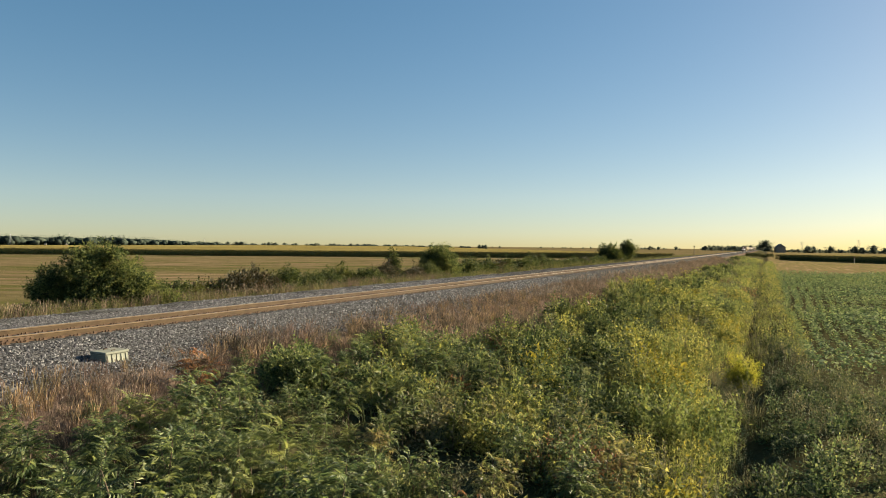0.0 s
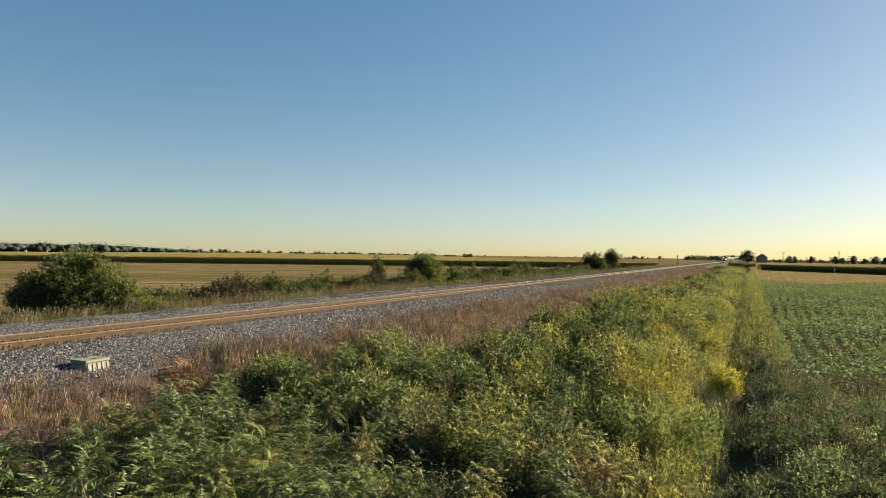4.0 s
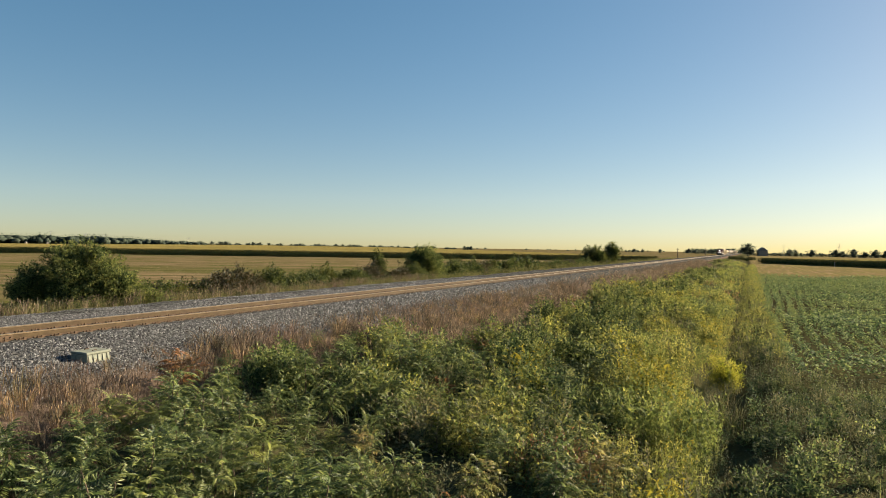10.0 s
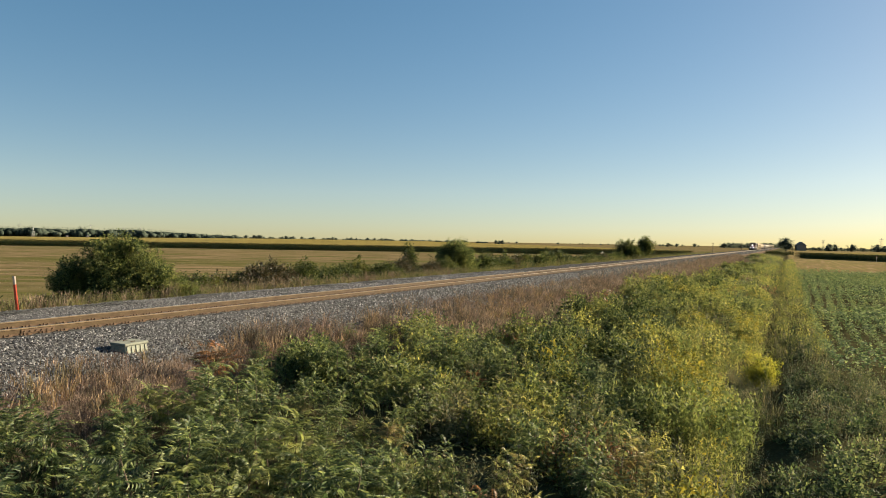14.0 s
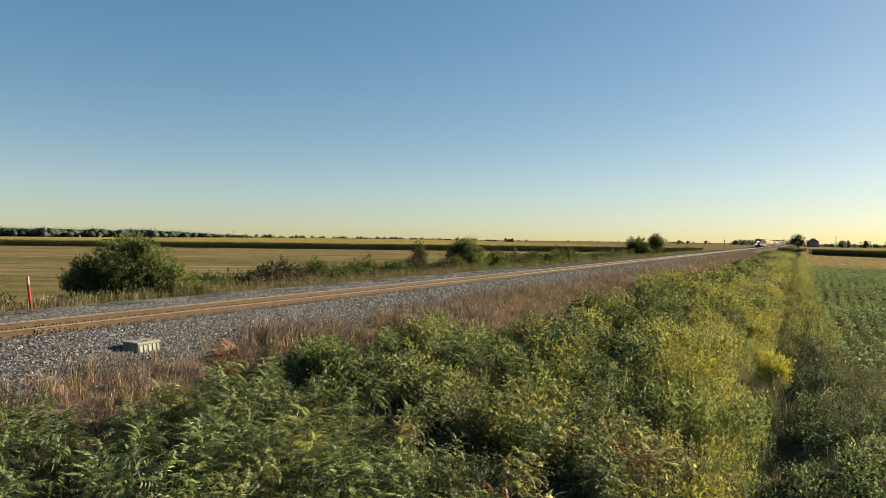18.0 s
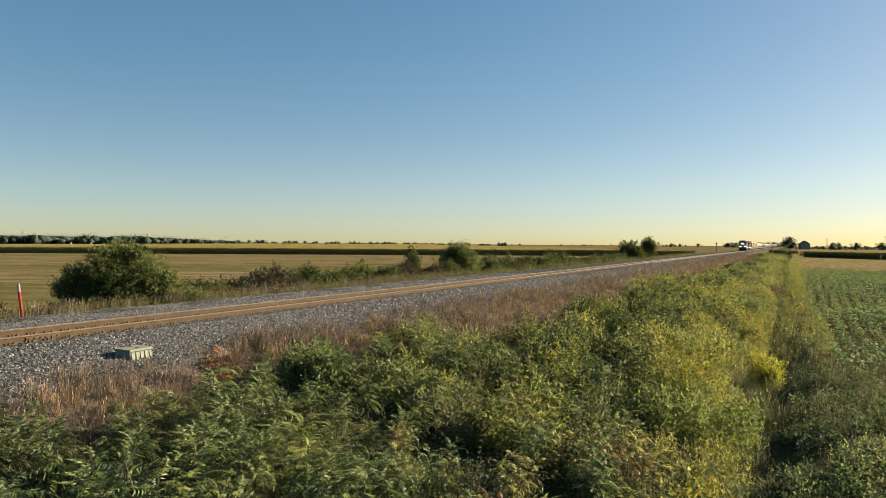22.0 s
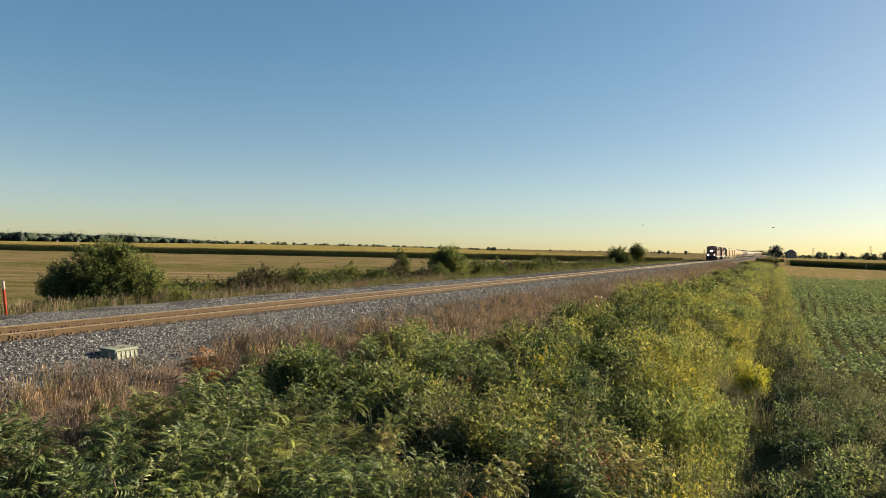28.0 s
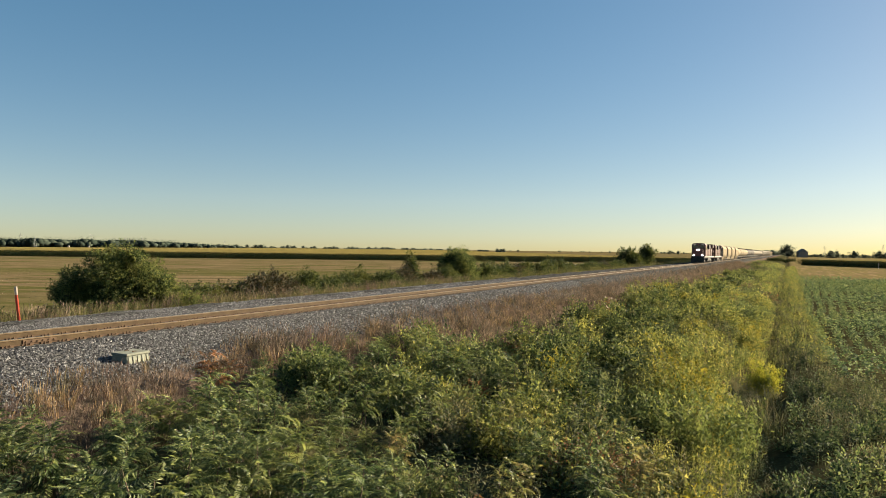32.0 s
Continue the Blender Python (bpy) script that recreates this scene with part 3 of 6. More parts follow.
def blade_tuft(rng, blades, height, spread, width, curve=0.35, heads=False):
    """A tuft of narrow blades; each is two triangles that taper and lean outwards."""
    v, t = [], []
    for _ in range(blades):
        a, r = rng.uniform(0, 6.28), spread * math.sqrt(rng.random())
        b = np.array((r * math.cos(a), r * math.sin(a), 0.0))
        h = height * rng.uniform(0.55, 1.05)
        o = a + rng.uniform(-1.2, 1.2)
        lean = np.array((math.cos(o), math.sin(o), 0.0)) * h * rng.uniform(0.05, curve)
        w = np.array((-math.sin(o + 0.8), math.cos(o + 0.8), 0.0)) * width
        mid = b + lean * 0.35 + (0, 0, h * 0.6)
        tip = b + lean + (0, 0, h)
        k = len(v)
        v += [b - w * 0.5, b + w * 0.5, mid + w * 0.45, mid - w * 0.45, tip]
        t += [(k, k + 1, k + 2), (k, k + 2, k + 3), (k + 3, k + 2, k + 4)]
        if heads:
            k = len(v)
            v += [tip - (0, 0, h * 0.2), tip + w * 0.9 - (0, 0, h * 0.1), tip + (0, 0, 0.02), tip - w * 0.9 - (0, 0, h * 0.1)]
            t += [(k, k + 1, k + 2), (k, k + 2, k + 3)]
    return np.array(v, dtype=float), np.array(t)


def leafy_stalks(rng, stalks, height, spread, leaf, leaf_w, per=12, rise=0.6, start=0.1):
    """Upright stalks set round with narrow leaves."""
    v, t = [], []
    for _ in range(stalks):
        a, r = rng.uniform(0, 6.28), spread * math.sqrt(rng.random())
        b = np.array((r * math.cos(a), r * math.sin(a), 0.0))
        h = height * rng.uniform(0.75, 1.1)
        lean = np.array((math.cos(a), math.sin(a), 0)) * h * rng.uniform(0.0, 0.22)
        k = len(v)
        v += [b + (-0.006, 0, 0), b + (0.006, 0, 0), b + lean + (0, 0, h)]
        t += [(k, k + 1, k + 2)]
        for i in range(per):
            u = start + (1 - start) * (i + rng.random()) / per
            p = b + lean * u + (0, 0, h * u)
            o = i * 2.4 + rng.uniform(-0.4, 0.4)
            e = rise * rng.uniform(0.3, 1.3)
            d = np.array((math.cos(o) * math.cos(e), math.sin(o) * math.cos(e), math.sin(e))) * leaf * (1.15 - 0.55 * u) * rng.uniform(0.7, 1.2)
            w = np.array((-math.sin(o), math.cos(o), 0.2)) * leaf_w
            k = len(v)
            v += [p, p + d * 0.45 + w, p + d - (0, 0, leaf * 0.12), p + d * 0.45 - w]
            t += [(k, k + 1, k + 2), (k, k + 2, k + 3)]
    return np.array(v, dtype=float), np.array(t)


def plumes(rng, stalks, height, spread, leaf, width, per):
    """Slim upright spires: stalks feathered with short leaves that close in towards a pointed, slightly nodding tip."""
    v, t = [], []
    for _ in range(stalks):
        a, r = rng.uniform(0, 6.28), spread * math.sqrt(rng.random())
        b = np.array((r * math.cos(a), r * math.sin(a), 0.0))
        h = height * rng.uniform(0.68, 1.15)
        lean = np.array((math.cos(a), math.sin(a), 0)) * h * rng.uniform(0.02, 0.20)
        k = len(v)
        v += [b + (-0.005, 0, 0), b + (0.005, 0, 0), b + lean + (0, 0, h)]
        t += [(k, k + 1, k + 2)]
        for i in range(per):
            u = 0.30 + 0.68 * ((i + rng.random()) / per) ** 0.8
            q = b + lean * u * u + (0, 0, h * u)
            o = i * 2.4 + rng.uniform(-0.5, 0.5)
            e = rng.uniform(0.2, 0.9) + 0.35 * u
            d = np.array((math.cos(o) * math.cos(e), math.sin(o) * math.cos(e), math.sin(e))) * leaf * (1.45 - 1.0 * u) * rng.uniform(0.7, 1.2)
            w = np.array((-math.sin(o), math.cos(o), rng.uniform(-0.5, 0.5))) * width * (1.2 - 0.5 * u)
            k = len(v)
            v += [q - w + d * 0.25, q + w + d * 0.25, q + d]
            t += [(k, k + 1, k + 2)]
    return np.array(v, dtype=float), np.array(t)


def clumps(rng, x, y, count, rmin, rmax):
    """Groups plants into clumps: for each plant its clump and how far out in it the plant stands (0 centre, 1 rim)."""
    cx, cy = rng.uniform(x.min(), x.max(), count), rng.uniform(y.min(), y.max(), count)
    cr = rng.uniform(rmin, rmax, count)
    which, far = np.zeros(len(x), dtype=int), np.zeros(len(x))
    for i in range(0, len(x), 400):
        d = np.hypot(x[i:i + 400, None] - cx, y[i:i + 400, None] - cy) / cr
        which[i:i + 400] = d.argmin(1)
        far[i:i + 400] = d.min(1)
    return which, far, cx, cy, cr


LEAF_LONG = (np.array([(0, 0, 0), (0.42, 0.09, 0.02), (1, 0, -0.06), (0.42, -0.09, 0.02)], dtype=float), np.array([(0, 1, 2), (0, 2, 3)]))
LEAF_OVAL = (np.array([(0, 0, 0), (0.45, 0.30, 0.05), (1, 0, -0.1), (0.45, -0.30, 0.05)], dtype=float), np.array([(0, 1, 2), (0, 2, 3)]))
LEAF_SLIM = (np.array([(0.1, 0.14, 0), (0.1, -0.14, 0), (1, 0, 0.0)], dtype=float), np.array([(0, 1, 2)]))


def shoots(rng, tips, ways, leaves, size, leaf, reach=1.0, slim=1.0):
    """Leaves crowded round shoot tips: each shoot is a tuft drawn out along its way, with gaps between the tufts."""
    which = rng.integers(0, len(tips), leaves)
    along = rng.uniform(-1.9 / slim, 0.5, leaves) * size * reach
    off = rng.normal(0, 0.46, (leaves, 3)) * size * reach
    pos = tips[which] + ways[which] * along[:, None] + off * slim
    way = ways[which] * 0.8 + off / (size * reach) + rng.normal(0, 0.25, (leaves, 3))
    return place(*leaf, pos, frames_of(way, rng.uniform(-1.2, 1.2, leaves)), size * rng.uniform(0.6, 1.3, leaves))


def mound(rng, x, y, r, h, leaves, size, leaf=LEAF_LONG, up=0.9):
    """The leafy dome of one standing clump: leafy shoots push through its uneven skin, and a thin fill shades the inside."""
    count = max(10, leaves // 34)
    d = rng.normal(size=(count, 3))
    d[:, 2] = np.abs(d[:, 2])
    d /= np.linalg.norm(d, axis=1, keepdims=True)
    ph = rng.uniform(0, 6.28, 4)
    wav = 1 + 0.20 * np.sin(d[:, 0] * 6 + ph[0]) * np.sin(d[:, 1] * 6 + ph[1]) + 0.12 * np.sin(d[:, 0] * 13 + ph[2]) * np.sin(d[:, 1] * 13 + ph[3])
    tips = d * ((0.66 + 0.50 * rng.random(count)) * wav)[:, None] * np.array((r, r, h)) + np.array((x, y, 0.0))
    tips[:, 2] += land(tips[:, 0])
    ways = d * 0.7 + np.array((0, 0, up)) + rng.normal(0, 0.22, (count, 3))
    ways /= np.linalg.norm(ways, axis=1, keepdims=True)
    inner = leaves // 5
    v, t = shoots(rng, tips, ways, leaves - inner, size, leaf, 1.75, 0.55 if up > 1.05 else 1.0)
    e = rng.normal(size=(inner, 3))
    e[:, 2] = np.abs(e[:, 2])
    e *= (rng.uniform(0.3, 0.75, inner) / np.linalg.norm(e, axis=1))[:, None]
    q = e * np.array((r, r, h)) + np.array((x, y, 0.0))
    q[:, 2] += land(q[:, 0])
    v2, t2 = place(*leaf, q, frames_of(rng.normal(size=(inner, 3)), rng.uniform(-1.2, 1.2, inner)), size * rng.uniform(0.9, 1.5, inner))
    return np.concatenate((v, v2)), np.concatenate((t, t2 + len(v)))


def join_pieces(pieces):
    vs, ts, ms, off = [], [], [], 0
    for v, t, m in pieces:
        vs.append(v), ts.append(t + off), ms.append(m)
        off += len(v)
    return np.concatenate(vs), np.concatenate(ts), np.concatenate(ms)


def bloom(rng, n, height, spread, size):
    """Small feathery flower or seed tufts on a plant of that height."""
    v, t = [], []
    for _ in range(n):
        a, r = rng.uniform(0, 6.28), spread * math.sqrt(rng.random())
        p = np.array((r * math.cos(a), r * math.sin(a), height * rng.uniform(0.82, 1.08)))
        for _k in range(3):
            d = rng.normal(size=3) * size
            e = rng.normal(size=3) * size * 0.6
            k = len(v)
            v += [p, p + d, p + e]
            t += [(k, k + 1, k + 2)]
    return np.array(v, dtype=float), np.array(t)


def patch_noise(x, y, s, seed=0.0):
    return np.array([noise.noise((a * s, b * s, seed)) for a, b in zip(x, y)])


def field_of(kinds, x, y, size, rng, lean=0.12, zoff=-0.02):
    """Strews one of several templates at every (x, y); kinds: (verts, tris, material number)."""
    pick = rng.integers(0, len(kinds), len(x))
    pieces = []
    for k, parts in enumerate(kinds):
        sel = pick == k
        if not sel.any():
            continue
        n = int(sel.sum())
        pos = np.stack((x[sel], y[sel], land(x[sel]) + zoff), 1)
        turn, ln = rng.uniform(0, 6.28, n), rng.uniform(-lean, lean, (n, 2))
        for tv, tt, m in parts:
            pieces.append((*strew(tv, tt, pos, turn, size[sel], ln), m))
    return gather(pieces)


def spread_xy(rng, x0, x1, y0, y1, n):
    return rng.uniform(x0, x1, n), rng.uniform(y0, y1, n)


def stuff(name, arrays, mats, label, category):
    v, t, m = arrays
    return tagged(new(name, tri_mesh(name, v, t, mats, m)), label, category, kind="stuff")


def make_bank_grass():
    rng = np.random.default_rng(33)
    tufts = [[(*blade_tuft(rng, 8, 0.55, 0.24, 0.013, 1.0, k < 1), 0)] for k in range(4)]
    x, y = spread_xy(rng, 3.7, 10.2, 3, 60, 8000)
    x2, y2 = spread_xy(rng, 3.3, 12.4, 60, 260, 6500)
    x3, y3 = spread_xy(rng, 4.8, 8.4, 2, 24, 2600)
    x, y = np.concatenate((x, x2, x3)), np.concatenate((y, y2, y3))
    d = patch_noise(x, y, 0.5)
    wide = np.where(y < 20, 7.6, np.where(y < 60, 9.4, np.where(y < 80, 10.0, 11.6)))
    keep = (x < wide + d * 1.3) & (rng.random(len(x)) < np.clip((x - 3.5) * 0.9, 0.1, 1)) & (d + rng.normal(0, 0.2, len(x)) > -0.32)
    keep &= ~((np.abs(x - 3.6) < 0.9) & (np.abs(y - 13.0) < 0.75))
    x, y, d = x[keep], y[keep], d[keep]
    x4, y4 = spread_xy(rng, 4.9, 8.6, 0.5, 11, 900)
    x, y, d = np.concatenate((x, x4)), np.concatenate((y, y4)), np.concatenate((d, np.zeros(900)))
    size = rng.uniform(0.55, 1.15, len(x)) * np.where(y > 16, 1.05, 0.72) * (0.9 + 0.6 * d) * np.where(y > 60, 1.5, 1.0)
    tussock = [[(*blade_tuft(rng, 34, 0.62, 0.10, 0.009, 0.75, True), 1)] for _ in range(3)]
    gx, gy = spread_xy(rng, 4.6, 7.2, 6, 46, 90)
    gx, gy = np.append(gx, (5.55, 5.1, 6.2, 5.0, 5.8)), np.append(gy, (9.2, 9.9, 16.6, 15.2, 10.6))
    body = join_pieces([field_of(tufts, x, y, size, rng, 0.3), field_of(tussock, gx, gy, rng.uniform(0.6, 1.15, len(gx)), rng, 0.15)])
    stuff("dry_grass", body, [M_DRY, M_STRAW], "dry reddish brown grass along the ballast edge", "grass")
    # verge beyond the track
    tufts = [[(*blade_tuft(rng, 6, 0.70, 0.28, 0.015, 0.75, k < 1), 0)] for k in range(4)]
    x, y = spread_xy(rng, -13.5, -6.3, 4, 70, 5600)
    x2, y2 = spread_xy(rng, -13.5, -6.4, 70, 300, 2400)
    x, y = np.concatenate((x, x2)), np.concatenate((y, y2))
    keep = rng.random(len(x)) < np.clip((-6.2 - x) * 1.2, 0.08, 1)
    x, y = x[keep], y[keep]
    size = rng.uniform(0.6, 1.2, len(x)) * (0.9 + 0.5 * patch_noise(x, y, 0.5, 2.0)) * np.where(x > -7.5, 0.7, 1.0) * np.where(y > 70, 1.5, 1.0)
    straw = [[(*blade_tuft(rng, 16, 0.62, 0.12, 0.010, 0.6, True), 1)] for _ in range(2)]
    gx, gy = spread_xy(rng, -10.5, -6.9, 11, 60, 560)
    near_post = rng.normal(0, 1.0, (26, 2)) * (0.5, 0.9) + (-8.2, 18.6)
    gx, gy = np.append(gx, near_post[:, 0]), np.append(gy, near_post[:, 1])
    body = field_of(tufts, x, y, size, rng, 0.25)
    body = join_pieces([body, field_of(straw, gx, gy, rng.uniform(0.6, 1.25, len(gx)), rng, 0.2)])
    stuff("verge_grass", body, [M_GRASS, M_DRY], "tall pale green and straw grass beside the line", "grass")


# stands of one kind on the bank: x, y, reach, kind (0 goldenrod, 1 in flower, 2 olive, 3 broad-leaved weed, 4 pale sprigs, 5 rust)
STANDS = ((15.7, 20.9, 1.3, 1), (13.3, 18.4, 0.9, 1), (16.9, 17.8, 1.0, 0), (12.4, 26.6, 1.7, 3), (14.7, 28.2, 1.3, 0), (9.3, 19.4, 1.6, 4), (13.2, 23.0, 1.2, 1), (17.1, 37.0, 0.9, 5), (9.0, 25.2, 0.7, 5), (15.6, 13.5, 0.8, 5), (16.2, 31.0, 1.4, 0), (14.0, 33.5, 1.2, 4), (16.6, 24.4, 0.8, 2), (17.0, 14.2, 0.8, 2), (13.0, 38.0, 1.6, 3), (15.0, 45.0, 2.2, 0), (11.6, 30.0, 1.0, 4))


def make_goldenrod():
    rng = np.random.default_rng(41)

    def kinds_for(fine):
        n, per, w = ((7, 11, 0.029), (6, 9, 0.042), (5, 7, 0.060))[fine]
        gold = [[(*plumes(rng, n, 1.0, 0.30, 0.15, w, per), 0)] for _ in range(4)]
        flower = [[(*plumes(rng, n, 1.0, 0.30, 0.14, w, per), 0), (*bloom(rng, 12 if fine < 2 else 5, 1.0, 0.3, 0.035), 1)]]
        olive = [[(*plumes(rng, n, 0.9, 0.32, 0.13, w, per), 2)] for _ in range(2)]
        leafy = [[(*leafy_stalks(rng, n - 1, 0.85, 0.30, 0.12, 0.014 + w * 0.6, per - 4, 0.3), 3)] for _ in range(3)]
        sprig = [[(*leafy_stalks(rng, n - 1, 0.95, 0.30, 0.11, 0.012 + w * 0.6, per - 3, 0.5), 4)] for _ in range(2)]
        rust = [[(*plumes(rng, n, 0.9, 0.28, 0.12, w, per), 5)]]
        return gold, flower, olive, leafy, sprig, rust
    pieces = []
    for fine, y0, y1, n, count, r0, r1 in ((0, 5, 34, 4200, 130, 0.55, 1.2), (1, 34, 72, 3000, 110, 0.8, 1.7), (2, 72, 160, 1900, 260, 1.1, 2.0), (2, 160, 330, 1200, 220, 1.4, 2.6)):
        x, y = spread_xy(rng, 6.5, 18.2, y0, y1, n)
        lim = np.where(y < 24, 18.0 - (y - 8) * 0.52, np.where(y < 62, 9.7, np.where(y < 80, 10.4, 12.0))) + patch_noise(x, y, 0.25, 5.0) * 2.6
        edge = np.where(y < 20, 18.15, np.where(y < 23.5, 17.6, np.where(y < 30, 16.95, np.where(y < 33, 17.35, 18.0)))) + 0.35 * patch_noise(y, y, 0.4, 8.0)
        keep = (x > lim) & (x < edge) & ((y > 9.5) | (x > 16.4)) & clear_of_bushes(x, y)
        x, y = x[keep], y[keep]
        which, out, cx, cy, cr = clumps(rng, x, y, count, r0, r1)
        ch = rng.uniform(0.5, 1.4, count) * (1 + 0.6 * patch_noise(cx, cy, 0.3, 44.0)) * swell(cx, cy)
        near = np.clip((24 - cy) / 12, 0, 1) * (cx < 13.6)
        roll = rng.random(count) + 0.9 * patch_noise(cx, cy, 0.22, 14.0)
        kind = np.where(roll < 0.16 + 0.10 * near, 3, np.where(roll < 0.28 + 0.16 * near, 4, np.where(roll < 0.38 + 0.12 * near, 2, np.where(roll > 0.86, 1, 0))))
        kind = np.where(rng.random(count) < 0.03, 5, kind)
        for bx, by, br, bk in STANDS:
            kind = np.where(np.hypot(cx - bx, cy - by) < br, bk, kind)
        keep = out < rng.uniform(0.62, 0.98, len(x)) + 0.3 * (y > 30)
        x, y, which, out = x[keep], y[keep], which[keep], out[keep]
        size = ch[which] * np.clip(1.22 - 1.0 * out ** 2, 0.25, 1.25) * rng.uniform(0.85, 1.12, len(x)) * np.clip(1.12 - (x - 12) * 0.045, 0.78, 1.15)
        size = size * np.where(y > 130, 0.8, np.where(y > 72, 1.1, 1.0))
        pick = np.where(rng.random(len(x)) < 0.12, rng.integers(0, 5, len(x)), kind[which])
        for k, kinds in enumerate(kinds_for(fine)):
            c = pick == k
            if c.any():
                pieces.append(field_of(kinds, x[c], y[c], size[c], rng))
        lim = np.where(cy < 24, 18.0 - (cy - 8) * 0.52, np.where(cy < 62, 9.9, np.where(cy < 80, 10.4, 12.0))) + patch_noise(cx, cy, 0.25, 5.0) * 2.6
        edge = np.where(cy < 20, 18.25, np.where(cy < 23.5, 17.7, np.where(cy < 30, 17.0, np.where(cy < 33, 17.4, 18.2)))) - cr * 0.55
        ok = (cx > lim) & (cx < edge) & ((cy > 9.5) | (cx > 16.4)) & clear_of_bushes(cx, cy)
        for i in np.nonzero(ok)[0]:
            oval = kind[i] in (3, 4)
            n = int((860, 640, 330)[fine] * (cr[i] / (r0 + r1) * 2) ** 1.6)
            size = (0.11, 0.135, 0.23)[fine] * (0.72 if oval else 1.0)
            h = ch[i] * (0.80 if cy[i] < 120 else 0.64) * np.clip(1.12 - (cx[i] - 12) * 0.045, 0.78, 1.15)
            v, t = mound(rng, cx[i], cy[i], cr[i], h, n, size, LEAF_OVAL if oval else (LEAF_LONG if fine == 0 else LEAF_SLIM), 0.3 if oval else 1.8)
            m = np.full(len(t), (0, 0, 2, 3, 4, 5)[kind[i]])
            if kind[i] == 1:
                m[len(t) // 8 * 6:] = 1
            pieces.append((v, t, m))
        if fine == 0:
            near_kinds = kinds_for(0)
    # goldenrod standing close along the ditch's edge
    ey = np.arange(10.5, 24.5, 0.55)
    ex = np.interp(ey, (10, 19, 24.5), (17.65, 17.7, 16.9)) + rng.uniform(-0.35, 0.15, len(ey))
    for mx, my in zip(ex, ey):
        v, t = mound(rng, mx, my, rng.uniform(0.35, 0.6), rng.uniform(0.65, 1.15), 460, 0.105, LEAF_LONG, 1.8)
        pieces.append((v, t, np.full(len(t), 2 if rng.random() < 0.15 else 0)))
    ey, ex = np.repeat(ey, 4) + rng.uniform(-0.3, 0.3, 4 * len(ey)), np.repeat(ex, 4) + rng.uniform(-0.35, 0.3, 4 * len(ey))
    pieces.append(field_of(near_kinds[0] + near_kinds[1], ex, ey, rng.uniform(0.7, 1.15, len(ex)), rng))
    # rust-brown stalks at the ditch's edge
    for _ in range(9):
        v, t = mound(rng, rng.uniform(16.3, 16.9), rng.uniform(21, 32), rng.uniform(0.25, 0.45), rng.uniform(0.5, 0.9), 200, 0.12, LEAF_LONG, 1.1)
        pieces.append((v, t, np.full(len(t), 5)))
    # small-leaved viny mounds among the sumac
    for number in range(70):
        mx, my = (rng.uniform(10.4, 16.6), rng.uniform(8.5, 21)) if number < 26 else (rng.uniform(7.2, 13.6), rng.uniform(13.5, 23))
        if my < 14.4 - max(0.0, mx - 8.6) * 0.95:
            continue
        r = rng.uniform(0.55, 1.1)
        if noise.noise((mx * 0.3, my * 0.3, 31.0)) > -0.3:
            v, t = mound(rng, mx, my, r, rng.uniform(0.55, 1.2) * float(swell(mx, my)), int(1900 * r * r) + 260, 0.088, LEAF_OVAL, 0.3)
            pieces.append((v, t, np.full(len(t), (4, 4, 3, 2, 4, 0)[int(rng.integers(0, 6))])))
    # small-leaved shoots pushing up through the sumac
    sx, sy = spread_xy(rng, 7.2, 17.0, 8, 21, 300)
    keep = (patch_noise(sx, sy, 0.45, 31.0) + rng.normal(0, 0.1, len(sx)) > 0.02) & (sx > 8.6)
    sx, sy = sx[keep], sy[keep]
    pieces.append(field_of(near_kinds[4] + near_kinds[3][:1] + near_kinds[2][:1], sx, sy, rng.uniform(0.8, 1.3, len(sx)) * swell(sx, sy), rng))
    stuff("goldenrod", join_pieces(pieces), [M_GOLD, M_FLOWER, M_OLIVE, M_WEED, M_SPRIG, M_SUMAC_RED], "yellow-green goldenrod and weeds standing thick on the bank", "wildflowers")


